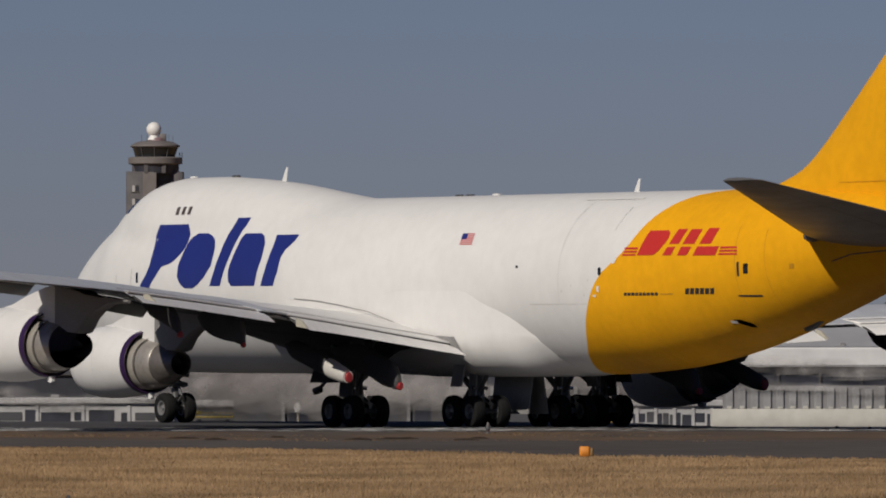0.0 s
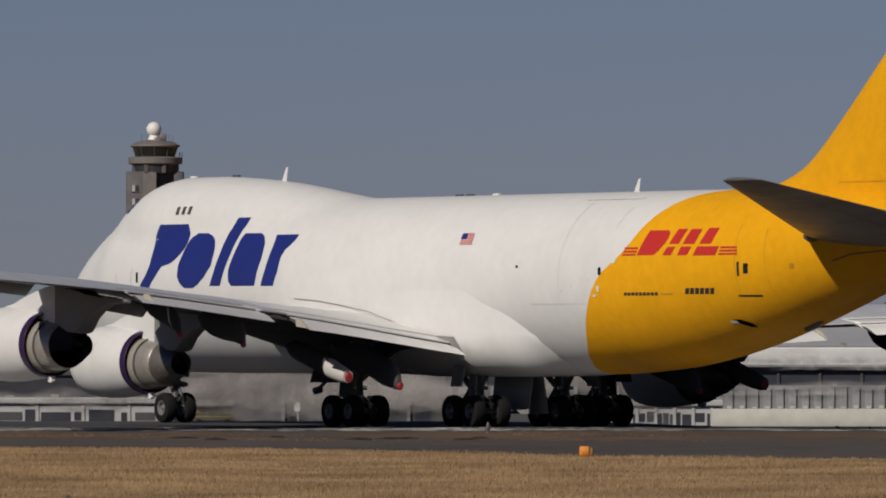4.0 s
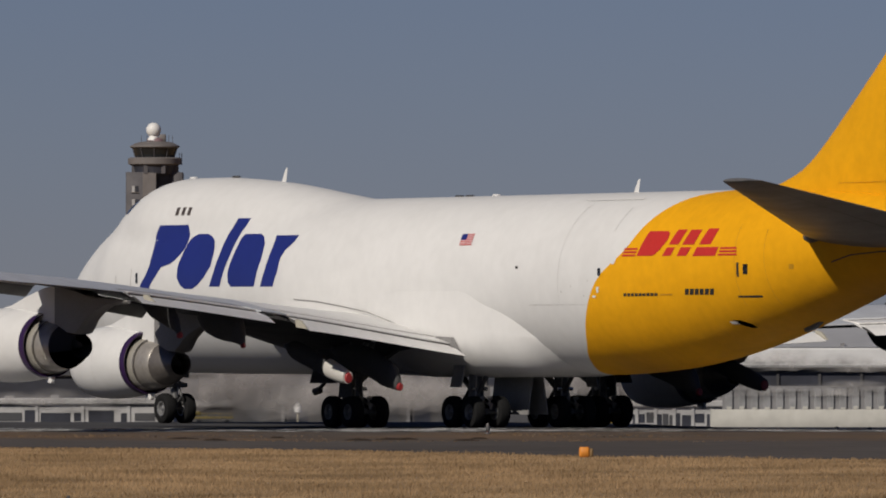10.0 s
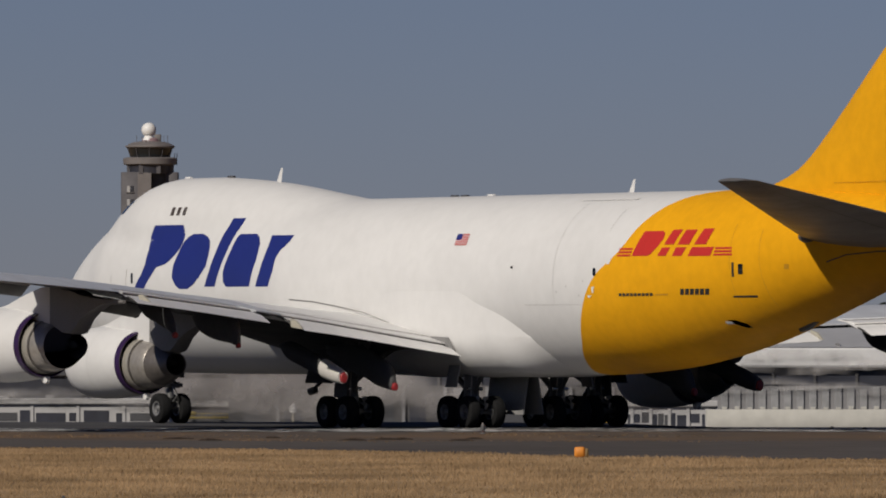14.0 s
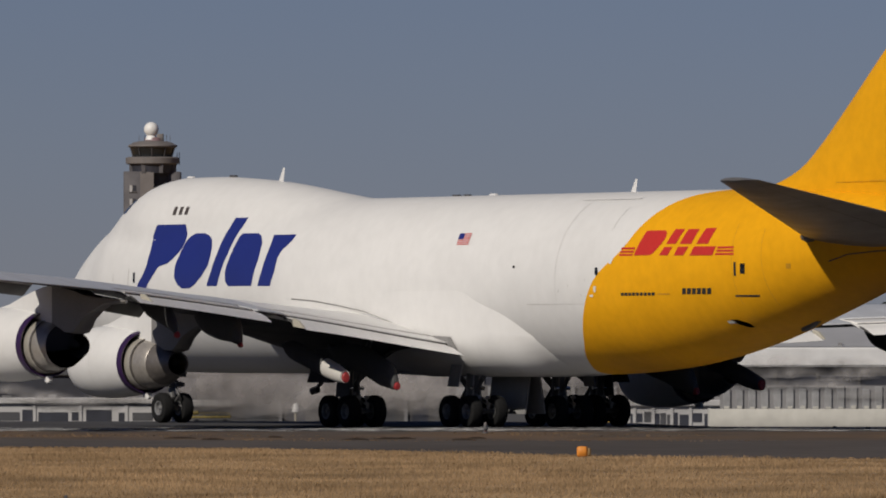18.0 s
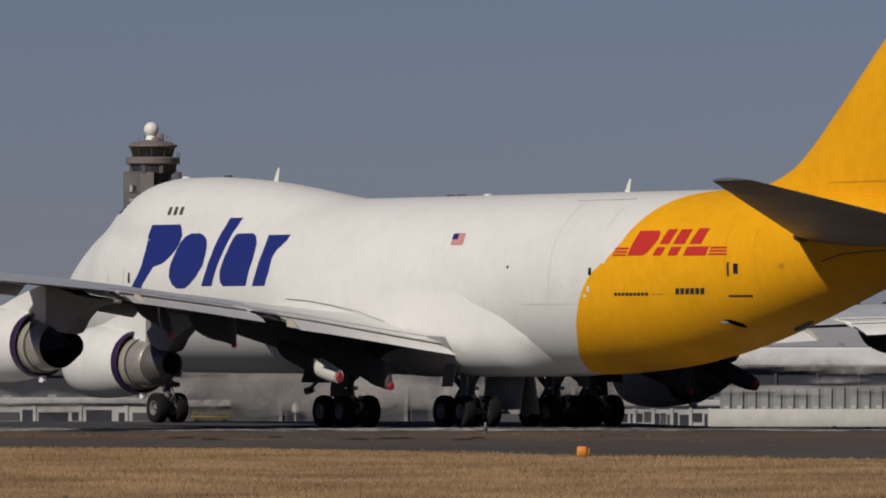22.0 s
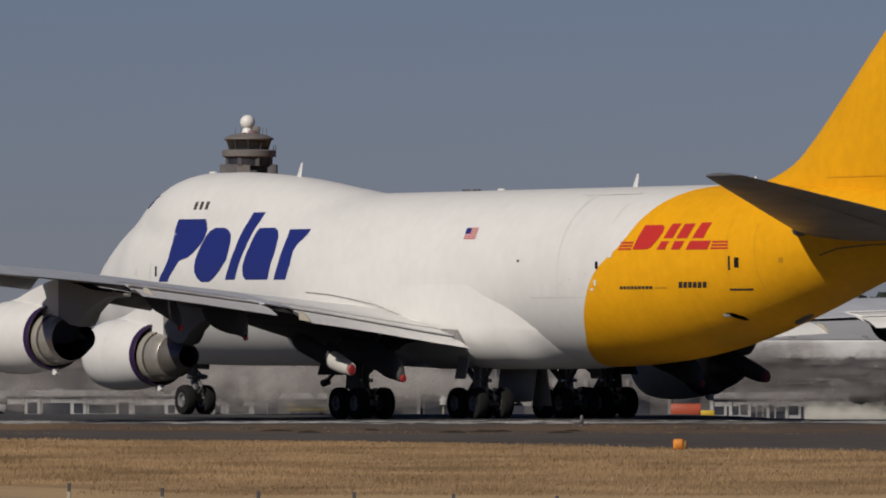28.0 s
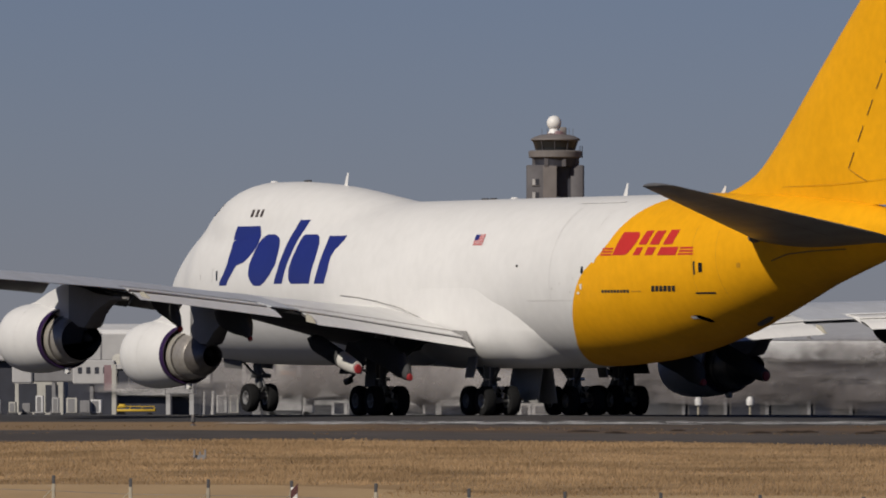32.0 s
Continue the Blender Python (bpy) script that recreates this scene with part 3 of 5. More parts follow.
for k in range(2):
    decal("cockpit_window", [(9.05, 6.0 - k, 7.5 - 1.6 * k), (8.5, 5.4 - k, 7.02 - 1.6 * k)], GLASS, label="dark cockpit side window")
# edge of the wing root fillet on the skin
FILLET = [(23.11, 4.97), (24.89, 4.88), (26.65, 4.70), (27.97, 4.55), (28.84, 4.48), (30.15, 4.26), (31.2, 4.06), (32.1, 3.88)]
fv = [side(s, z + d, 0.03 + 0.26 * min(1, max(0, (s - 27.6) / 3.2))) for s, z in FILLET for d in (0.016, -0.016)]
mesh("panel_seam", fv, [(2 * i, 2 * i + 1, 2 * i + 3, 2 * i + 2) for i in range(len(FILLET) - 1)], mat("fillet_sealant", (0.187, 0.178, 0.17), 0.7), plane, smooth=False)

# ---- wings ----
FOIL = [(1.0, 0.004), (0.85, 0.022), (0.7, 0.043), (0.55, 0.058), (0.4, 0.066), (0.27, 0.064), (0.15, 0.053), (0.07, 0.038), (0.02, 0.02), (0.0, 0.0),
        (0.02, -0.016), (0.07, -0.028), (0.15, -0.040), (0.27, -0.050), (0.4, -0.052), (0.55, -0.042), (0.7, -0.026), (0.85, -0.010), (1.0, -0.004)]
W_LE = lambda y: 20.5 + 0.885 * (y - 3.25)
W_TE = pchip([(0, 35.2), (3.3, 35.6), (11.6, 37.15), (13.3, 38.15), (22, 43.6), (31, 49.2), (33, 50.4)])
W_ZT = pchip([(0, 2.8), (3.3, 3.2), (11.6, 4.30), (13.3, 4.44), (22, 5.08), (29.5, 5.45), (31.2, 5.52), (33, 5.6)])
W_ZL = lambda y: W_ZT(y) + max(0.34, 0.55 * (1 - y / 24))
THICK = lambda y: 1.12 - 0.38 * min(1, y / 14)


def sag(y, hand):
    """The far wing hangs a little lower."""
    return 0.0 if hand > 0 else -0.034 * y


def foil(y, c0=0.0, c1=1.0, hand=1):
    """A wing section at span y, from chord fraction c0 to c1."""
    le, te, zl, zt, k = W_LE(y), W_TE(y), W_ZL(y), W_ZT(y), THICK(y)
    pts = []
    for c, t in FOIL:
        cc = c0 + (c1 - c0) * c
        up = float(np.interp(cc, [p[0] for p in FOIL[9::-1]], [p[1] for p in FOIL[9::-1]]))
        dn = float(np.interp(cc, [p[0] for p in FOIL[9:]], [p[1] for p in FOIL[9:]]))
        v = up if t >= 0 else dn * (1 - 0.65 * min(1, max(0, (y - 12) / 4)))
        if c == 0.0:
            v = 0.0
        pts.append(A(le + (te - le) * cc, hand * y, zl + (zt - zl) * cc + v * k * (te - le) + sag(y, hand)))
    return pts


def flap(name, y0, y1, gap, chord, droop, hand, parent, n=5, thick=0.11, label=""):
    """A lowered flap: gap is how far its nose lies from the trailing edge (aft, down); chord at its two ends."""
    rings = []
    for i in range(n + 1):
        y = y0 + (y1 - y0) * i / n
        ch = chord[0] + (chord[1] - chord[0]) * i / n
        d = radians(droop)
        s0, z0 = W_TE(y) + gap[0], W_ZT(y) + gap[1] + sag(y, hand)
        r = []
        for c, t in FOIL:
            x, zz = c * ch, (t if t >= 0 else t * 0.5) * ch * thick / 0.12
            r.append(A(s0 + x * math.cos(d) + zz * math.sin(d), hand * y, z0 - x * math.sin(d) + zz * math.cos(d)))
        rings.append(r)
    ob = mesh(name, *loft(rings), FLAPG, parent, label)
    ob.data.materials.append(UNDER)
    # faces looking down and the end caps take the shade-dark paint
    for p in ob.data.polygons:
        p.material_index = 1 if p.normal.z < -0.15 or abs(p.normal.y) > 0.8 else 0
    return ob


def fairing(hand, y, line, tip, parent, pale=0, wide=0.52):
    """A flap track canoe: stations of (aft, height, half height), a red lens at the tip; its last pieces may be pale,
    as if sunlit.
    """
    ps, pz, pr = (pchip([(i, q[k]) for i, q in enumerate(line)]) for k in range(3))
    n = 5 * (len(line) - 1)
    rings = []
    for i in range(n + 1):
        t = i / 5
        c, z, r = ps(t), pz(t) + sag(y, hand), pr(t)
        rings.append([A(c, hand * y + wide * r * math.cos(a), z + r * math.sin(a)) for a in (2 * math.pi * k / 20 for k in range(20))])
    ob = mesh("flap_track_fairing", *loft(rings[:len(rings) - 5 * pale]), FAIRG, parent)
    if pale:
        mesh("tail_cone", *loft(rings[len(rings) - 5 * pale - 1:]), PALEFAIR, ob, "pale tail cone of the fairing")
    s1, z1, k = tip
    cap = [[A(s1 - 0.12 + 0.17 * q, hand * y + 0.75 * kk * math.cos(a), z1 + sag(y, hand) + kk * math.sin(a)) for a in (2 * math.pi * i / 16 for i in range(16))]
           for q, kk in ((-0.4, k), (0.55, k), (0.72, k * 0.85), (0.76, k * 0.3))]
    mesh("red_tip", *loft(cap), REDTIP, ob, "red lens at the end of the fairing")
    return ob


FAIR_TOP = pchip([(18, 5.3), (26, 5.5), (35.6, 5.5), (36.4, 5.25), (37.2, 4.87), (38.85, 4.36), (40, 3.83), (40.7, 3.3), (41.1, 2.75), (41.4, 2.3)])
for hand in (1, -1):
    spans = [2.4, 3.3, 5, 7, 9, 11.55]
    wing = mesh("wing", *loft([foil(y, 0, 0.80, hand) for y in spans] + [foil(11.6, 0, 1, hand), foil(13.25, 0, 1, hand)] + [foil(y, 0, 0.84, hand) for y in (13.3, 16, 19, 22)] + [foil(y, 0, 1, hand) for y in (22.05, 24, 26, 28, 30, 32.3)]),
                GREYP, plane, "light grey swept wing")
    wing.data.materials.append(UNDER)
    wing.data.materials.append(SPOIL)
    # downward faces take the shade-dark paint
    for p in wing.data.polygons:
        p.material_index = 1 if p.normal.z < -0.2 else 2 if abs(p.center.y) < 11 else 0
    # sealing wedge between the flap and the body
    mesh("flap_seal", *loft([[A(s, hand * y, z) for s, z in ((34.4, 3.5), (35.5, 3.46), (36.0, 2.94), (35.1, 2.96), (34.4, 3.22))] for y in (3.30, 3.46)]), DOORG, plane, "grey flap seal against the body", smooth=False)
    # winglet
    rings = []
    for q in range(6):
        t = q / 5
        y, z, s, ch = 32.3 + 1.15 * t, 5.68 + 1.85 * t ** 1.3 + sag(32.3, hand), W_LE(32.3) + 0.3 + 2.6 * t, 3.4 - 2.3 * t
        rings.append([A(s + c * ch, hand * (y - th * ch * 0.9), z + 0.02 * c) for c, th in FOIL])
    mesh("winglet", *loft(rings), WHITE, plane)
    # spoilers, a black strip for the slot's shade behind them, then flaps in two pieces
    for y0, y1, k in ((3.42, 11.5, 0), (13.5, 21.9, 1)):
        reach, lift, drop = (3.0, 0.62, -0.03) if k == 0 else (2.0, 0.22, -0.04)
        rise = lambda y: lift - (0.02 * y if k == 0 else 0)
        at = lambda y, q, up=0.0: A(W_TE(y) - reach + (reach - 0.15) * q, hand * y, sag(y, hand) + W_ZT(y) + rise(y) + (-drop - rise(y)) * q + up)
        cuts = np.linspace(y0, y1, 5)
        for ya, yb in zip(cuts, cuts[1:]):
            mesh("spoiler_panel", *loft([[at(y, 0), at(y, 0.5, 0.012), at(y, 1), at(y, 1, -0.06), at(y, 0, -0.09)] for y in (ya + 0.015, yb - 0.015)]), SPOIL, plane)
        hinge = [p for y in cuts for p in (at(y, 0.52, 0.025), at(y, 0.60, 0.022))]
        mesh("spoiler_hinge_line", hinge, [(2 * i, 2 * i + 2, 2 * i + 3, 2 * i + 1) for i in range(4)], DKSEAM, plane, smooth=False)
        gap = [p for y in cuts for p in (A(W_TE(y) - 0.12, hand * y, W_ZT(y) - drop - 0.055 + sag(y, hand)), A(W_TE(y) - 0.12, hand * y, W_ZT(y) - drop - 0.22 + sag(y, hand)))]
        mesh("flap_slot", gap, [(2 * i, 2 * i + 2, 2 * i + 3, 2 * i + 1) for i in range(4)], INK, plane, smooth=False)
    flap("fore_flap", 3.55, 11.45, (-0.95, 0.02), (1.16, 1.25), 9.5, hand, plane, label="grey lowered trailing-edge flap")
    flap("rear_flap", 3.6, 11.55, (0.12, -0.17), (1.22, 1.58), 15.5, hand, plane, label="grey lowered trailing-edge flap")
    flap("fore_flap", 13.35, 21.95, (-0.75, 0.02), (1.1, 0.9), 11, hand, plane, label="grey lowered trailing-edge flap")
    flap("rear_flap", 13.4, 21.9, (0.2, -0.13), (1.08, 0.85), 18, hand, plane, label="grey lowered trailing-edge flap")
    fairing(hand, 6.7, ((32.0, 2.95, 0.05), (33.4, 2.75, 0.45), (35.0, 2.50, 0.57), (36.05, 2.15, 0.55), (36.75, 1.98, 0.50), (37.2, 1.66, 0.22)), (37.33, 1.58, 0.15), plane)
    # the near tail cone is coloured as sunlit, the far one as shaded
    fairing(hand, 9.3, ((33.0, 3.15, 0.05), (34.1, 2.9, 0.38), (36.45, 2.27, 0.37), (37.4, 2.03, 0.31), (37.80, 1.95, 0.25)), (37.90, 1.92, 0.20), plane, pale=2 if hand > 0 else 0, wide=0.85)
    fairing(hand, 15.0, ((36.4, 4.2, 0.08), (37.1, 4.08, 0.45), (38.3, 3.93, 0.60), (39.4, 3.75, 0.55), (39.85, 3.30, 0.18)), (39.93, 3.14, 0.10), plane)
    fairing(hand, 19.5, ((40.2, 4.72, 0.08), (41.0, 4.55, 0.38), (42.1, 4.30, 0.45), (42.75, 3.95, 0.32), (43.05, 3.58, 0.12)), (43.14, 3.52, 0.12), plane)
    for y, q in ((11.62, ((37.9, 4.15), (38.35, 4.06), (38.78, 3.76), (37.95, 3.84))), (22.0, ((44.81, 5.0), (45.07, 5.0), (45.7, 4.71), (44.9, 4.82)))):
        mesh("flap_end_rib", *loft([[A(s, hand * (y + d), z + sag(y, hand)) for s, z in q] for d in (-0.04, 0.04)]), ENDP, plane, "pale primer on the flap end")
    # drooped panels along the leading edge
    # their backs hang in shade, which the dark paint holds
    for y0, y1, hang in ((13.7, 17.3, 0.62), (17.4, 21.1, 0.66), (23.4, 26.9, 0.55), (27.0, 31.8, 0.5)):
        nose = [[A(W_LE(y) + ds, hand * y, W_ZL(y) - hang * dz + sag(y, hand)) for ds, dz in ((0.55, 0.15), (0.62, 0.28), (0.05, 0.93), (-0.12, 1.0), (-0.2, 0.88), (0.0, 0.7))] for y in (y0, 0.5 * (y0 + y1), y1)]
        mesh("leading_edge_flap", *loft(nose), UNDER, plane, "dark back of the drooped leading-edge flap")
        # white strip added for the sunlit edge under the wing's nose
        edge = [[A(W_LE(y) + ds, hand * y, W_ZL(y) + dz + sag(y, hand)) for ds, dz in ((0.66, -0.16), (0.72, -0.11), (0.66, -0.05), (0.6, -0.1))] for y in (y0, y1)]
        if y0 > 20:
            mesh("hinge_strip", *loft(edge), WHITE, plane, "pale hinge strip of the leading-edge flap")
    # belly and root fairing
    rings = []
    for t in range(31):
        s = 27.5 + 13.9 * t / 30
        swell = min(1, t / 8)
        top = FAIR_TOP(s)
        yf = abs(side(s, top, 0.0)[1])
        zr = min(top - 0.02, 3.45)
        low = 2.03 - 0.10 * swell + 0.14 * max(0, (s - 36) / 5.4) ** 2
        pts = [A(s, hand * 0.02, low), A(s, hand * max(0.05, yf - 2.0), low)]
        for i in range(7):
            a = radians(90 * i / 6)
            pts.append(A(s, hand * (max(0.06, yf - 1.7) + (yf + 0.03 - max(0.06, yf - 1.7)) * math.sin(a)), zr - (zr - low) * math.cos(a)))
        for i in range(1, 7):
            q = i / 6
            pts.append(A(s, hand * (yf + 0.03 - 0.045 * q), zr + (top - zr) * q))
        if swell < 1:
            pts = [p if i < 2 else tuple(Vector(side(s, max(2.1, p[2]), -0.04, hand)).lerp(Vector(p), swell)) for i, p in enumerate(pts)]
        if t > 25:
            pts = [p if i < 2 else tuple(Vector(p).lerp(Vector(side(s, max(2.1, p[2]), -0.03, hand)), (t - 25) / 5)) for i, p in enumerate(pts)]
        rings.append(pts)
    mesh("wing_root_fairing", *loft(rings, cap=False, closed=False), WHITE, plane, "smooth white wing root fairing")

# ---- tail ----
def fin_ring(z, hand=None):
    le = pchip([(8.7, 51.5), (9.1, 53.6), (9.6, 55.2), (10.1, 56.1), (11, 57.35), (13.6, 60.6), (16.3, 64.05), (19.3, 67.9)])(z)
    te = 66.9 + (z - 8.7) * 0.46
    k = 0.85
    return [A(le + c * (te - le), t * k * min(te - le, 11.5), z) for c, t in FOIL]


mesh("tail_fin", *loft([fin_ring(z) for z in (8.3, 8.72, 8.9, 9.1, 9.35, 9.6, 9.85, 10.1, 10.6, 11, 12, 13.6, 15, 16.3, 18, 19.2, 19.4)]), YELLOW, plane, "tall yellow swept tail fin")
def fin_half(z, s):
    """Half the fin's thickness at height z and station s."""
    le = 57.35 + (z - 11) * 1.26
    te = 66.9 + (z - 8.7) * 0.46
    return 0.02 + 0.85 * float(np.interp((s - le) / (te - le), [0, 0.27, 0.55, 0.7, 0.85, 1], [0, 0.064, 0.058, 0.043, 0.022, 0.004])) * min(11.5, te - le)


for hand in (1, -1):
    for t in range(9):
        z0 = 9.75 + 1.0 * t
        s0 = 63.7 + (z0 - 9.72) * 0.71
        lo, up = hand * fin_half(z0, s0), hand * fin_half(z0 + 0.6, s0 + 0.43)
        q = [A(s0, lo, z0), A(s0 + 0.06, lo, z0), A(s0 + 0.486, up, z0 + 0.6), A(s0 + 0.426, up, z0 + 0.6)]
        mesh("rudder_hinge_gap", q, [(0, 1, 2, 3)], INK, plane, smooth=False)
    rings = []
    for t in range(9):
        y = 0.5 + (11.08 - 0.5) * t / 8
        le = 58.45 + (y - 2.0) * 0.965
        te = 69.2 + (y - 2) * 0.06
        if y < 2:
            te = 67.6 + 0.8 * y
        z = 7.15 + (y - 2.0) * 0.195
        rings.append([A(le + c * (te - le), hand * y, z + th * 0.72 * (te - le) * (0.9 if t > 0 else 1)) for c, th in FOIL])
    rings.append([(p[0] * 0.5 + A(68.6, 0, 0)[0] * 0.5, p[1] + hand * 0.12, 8.93 + (p[2] - 8.93) * 0.2) for p in rings[-1]])
    joint = []
    for y in (2.6, 5, 8, 10.6):
        le, te = 58.45 + (y - 2.0) * 0.965, 69.2 + (y - 2) * 0.06
        for cc in (0.70, 0.712):
            joint.append(A(le + cc * (te - le), hand * y, 7.15 + (y - 2.0) * 0.195 - 0.027 * 0.648 * (te - le) - 0.012))
    mesh("elevator_joint", joint, [(2 * i, 2 * i + 1, 2 * i + 3, 2 * i + 2) for i in range(3)], INK, plane, smooth=False)
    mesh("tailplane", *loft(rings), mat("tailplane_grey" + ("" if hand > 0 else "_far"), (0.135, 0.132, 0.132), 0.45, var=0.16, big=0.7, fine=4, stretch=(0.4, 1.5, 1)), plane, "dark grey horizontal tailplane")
for hand in (1, -1):
    for line, w in (([(58.6, 9.06), (60.5, 9.08), (62.5, 9.12), (64.5, 9.2), (66.6, 9.3)], 0.018), ([(63.7, 9.72), (64.3, 9.45), (64.9, 9.22)], 0.05)):
        q = [A(s, hand * (fin_half(z, s) + 0.02), z + d) for s, z in line for d in (0, w)]
        mesh("fin_seam", q, [(2 * i, 2 * i + 2, 2 * i + 3, 2 * i + 1) for i in range(len(line) - 1)], SEAMY, plane, smooth=False)
    seal = [[A(58.3 + 1.3 * t, hand * (2.05 - 0.10 * t + 0.24 * math.sin(math.pi * t) * math.cos(a)), 7.10 - 0.10 * t + 0.20 * math.sin(math.pi * min(1, t + 0.08)) * math.sin(a)) for a in (2 * math.pi * i / 10 for i in range(10))] for t in (0, 0.2, 0.45, 0.7, 0.9)]
    mesh("root_seal", *loft(seal), DKGREY, plane, "dark seal at the tailplane root")
mesh("tail_skid", *loft([[A(s, y, z) for y, z in ((-0.16, 4.1), (0.16, 4.1), (0.1, lo), (-0.1, lo))] for s, lo in ((55.3, 3.85), (55.4, 3.64), (56.0, 3.78), (56.4, 3.98))]), DKGREY, plane, "small dark tail skid under the rear fuselage")
mesh("tail_exhaust", *revolve([(0, 0.34), (-0.5, 0.30), (-0.5, 0.22), (-0.1, 0.2)], A(68.5, 0, 7.32), n=24), HOT, plane)

# ---- engines ----
for hand in (1, -1):
    for y, s0, z in ((12.5, 30.6, 2.44), (22.3, 40.65, 3.11)):
        z += sag(y, hand)
        if hand < 0 and y > 15:
            s0, y = s0 + 2.1, y + 1.2
        at = A(s0, hand * y, z)
        P = lambda prof, rise=0.0: revolve([(-s, r) for s, r in prof], (at[0], at[1], at[2] + rise), n=48)
        cowl = mesh("engine", *P([(-6.3, 1.12), (-6.52, 1.18), (-6.62, 1.25), (-6.52, 1.31), (-6.1, 1.37), (-5.4, 1.40), (-4.6, 1.385), (-3.6, 1.31), (-2.5, 1.215), (-2.42, 1.205), (-2.5, 1.18), (-3.4, 1.19), (-5.0, 1.2), (-6.3, 1.12)], 0.05), WHITE, plane, "white engine nacelle")
        mesh("nozzle_lip", *P([(-2.68, 1.232), (-2.60, 1.242), (-2.44, 1.225), (-2.36, 1.20), (-2.38, 1.15), (-2.7, 1.13)], 0.05), NAVY, cowl, "dark purple ring at the fan nozzle")
        # very dark inside the fan nozzle
        mesh("fan_duct", *P([(-2.45, 1.14), (-4.2, 1.12), (-4.2, 0.85)], 0.05), DARK_TONE, cowl)
        mesh("core_cowl", *P([(-4.2, 1.0), (-2.6, 1.03), (-2.05, 0.99), (-1.98, 0.96)]), PALECORE, cowl, "pale metal core cowl")
        mesh("core_ring", *P([(-2.06, 1.0), (-2.02, 1.01), (-1.96, 0.99)]), HOT, cowl)
        mesh("core_band", *P([(-2.0, 0.955), (-1.5, 0.91), (-1.12, 0.84), (-1.10, 0.82)]), BARE, cowl, "bare metal band of the core cowl")
        # outer nozzles are coloured dark for the pylon's shadow
        mesh("turbine_casing", *P([(-1.14, 0.82), (-0.7, 0.70), (-0.1, 0.48), (0, 0.445), (-0.02, 0.41), (-0.9, 0.42)]), DARK_TONE if y > 15 else HOT, cowl, "heat-stained exhaust nozzle")
        mesh("exhaust_plug", *P([(-0.95, 0.42), (-0.9, 0.3), (-0.4, 0.22), (-0.15, 0.12), (-0.1, 0.01)]), DARK_TONE, cowl)
        mesh("inlet_spinner", *P([(-6.2, 0.02), (-5.9, 0.25), (-5.6, 0.4), (-5.6, 1.15)], 0.05), DKGREY, cowl)
        mesh("drain_fairing", *loft([[(at[0] + x, at[1] + w * sy, z - zz) for sy, zz in ((-1, 1.12), (1, 1.12), (0.7, d), (-0.7, d))] for x, w, d in ((2.75, 0.05, 1.20), (2.55, 0.11, 1.33), (2.30, 0.12, 1.37), (2.22, 0.08, 1.30))]), DOME, cowl, "white drain fairing under the nozzle")
        mesh("cowl_latch_line", *P([(-4.62, 1.389), (-4.60, 1.39)], 0.05), SEAM, cowl)
        # pylon: a tapered slab from the cowl to the wing
        zw = W_ZT(y) + 0.55 * (1 - y / 24) - 0.35 + sag(y, hand)
        slab = lambda s, lo, hi, w: [A(s, hand * y + w, lo + 0.06), A(s, hand * y + w, hi), A(s, hand * y - w, hi), A(s, hand * y - w, lo + 0.06), A(s, hand * y - w * 0.5, lo), A(s, hand * y + w * 0.5, lo)]
        mesh("pylon_nose", *loft([slab(*q) for q in ((s0 - 6.0, z + 1.38, z + 1.44, 0.06), (s0 - 5.1, z + 1.3, z + 1.53, 0.2), (s0 - 3.75, z + 1.1, z + 1.84, 0.32), (s0 - 2.2, z + 0.8, zw + 0.50, 0.35), (s0 - 1.45, z + 0.64, zw + 0.55, 0.355))]), WHITE, plane, "white front of the engine pylon")
        mesh("engine_pylon", *loft([slab(*q) for q in ((s0 - 1.45, z + 0.63, zw + 0.56, 0.365), (s0 - 0.7, z + 0.46, zw + 0.45, 0.365), (s0 + 0.15, z + 0.44, zw + 0.35, 0.36), (s0 + 0.42, z + 0.62, zw + 0.3, 0.34),
                             (s0 + 0.75, z + 0.92, zw + 0.2, 0.31), (s0 + 1.4, z + 1.22, zw + 0.12, 0.26), (s0 + 2.3, z + 1.5, zw + 0.05, 0.2), (s0 + 3.6, zw - 0.12, zw + 0.0, 0.06))]), PYLON, plane, "dull grey rear of the engine pylon")

# ---- landing gear ----
TYRE_P = [(-0.20, 0.30), (-0.235, 0.40), (-0.235, 0.52), (-0.20, 0.585), (-0.12, 0.615), (0, 0.622), (0.12, 0.615), (0.20, 0.585), (0.235, 0.52), (0.235, 0.40), (0.20, 0.30), (-0.20, 0.30)]
RIM_P = [(-0.17, 0.31), (-0.21, 0.30), (-0.19, 0.25), (-0.08, 0.22), (-0.10, 0.10), (-0.17, 0.07), (-0.17, 0.005), (0.17, 0.005), (0.17, 0.07), (0.10, 0.10), (0.08, 0.22), (0.19, 0.25), (0.21, 0.30), (0.17, 0.31)]
WHEELS = []


def wheel(s, y, z=0.60):
    if WHEELS:
        ob = copy_thing(WHEELS[0], pose(*A(s, y, z)))
    else:
        ob = mesh("wheel", *revolve(TYRE_P, axis="y", n=40), TYRE, plane, "black rubber tyre")
        rim = mesh("rim", *revolve(RIM_P, axis="y", n=28), RIM, ob, "grey metal hub")
        for i in range(8):
            a = 2 * math.pi * i / 8
            mesh("hub_bolt", *tube((0.17 * math.cos(a), -0.13, 0.17 * math.sin(a)), (0.17 * math.cos(a), 0.13, 0.17 * math.sin(a)), 0.022, n=6), CHROME, rim).parent = ob
        ob.matrix_basis = pose(*A(s, y, z))
    WHEELS.append(ob)


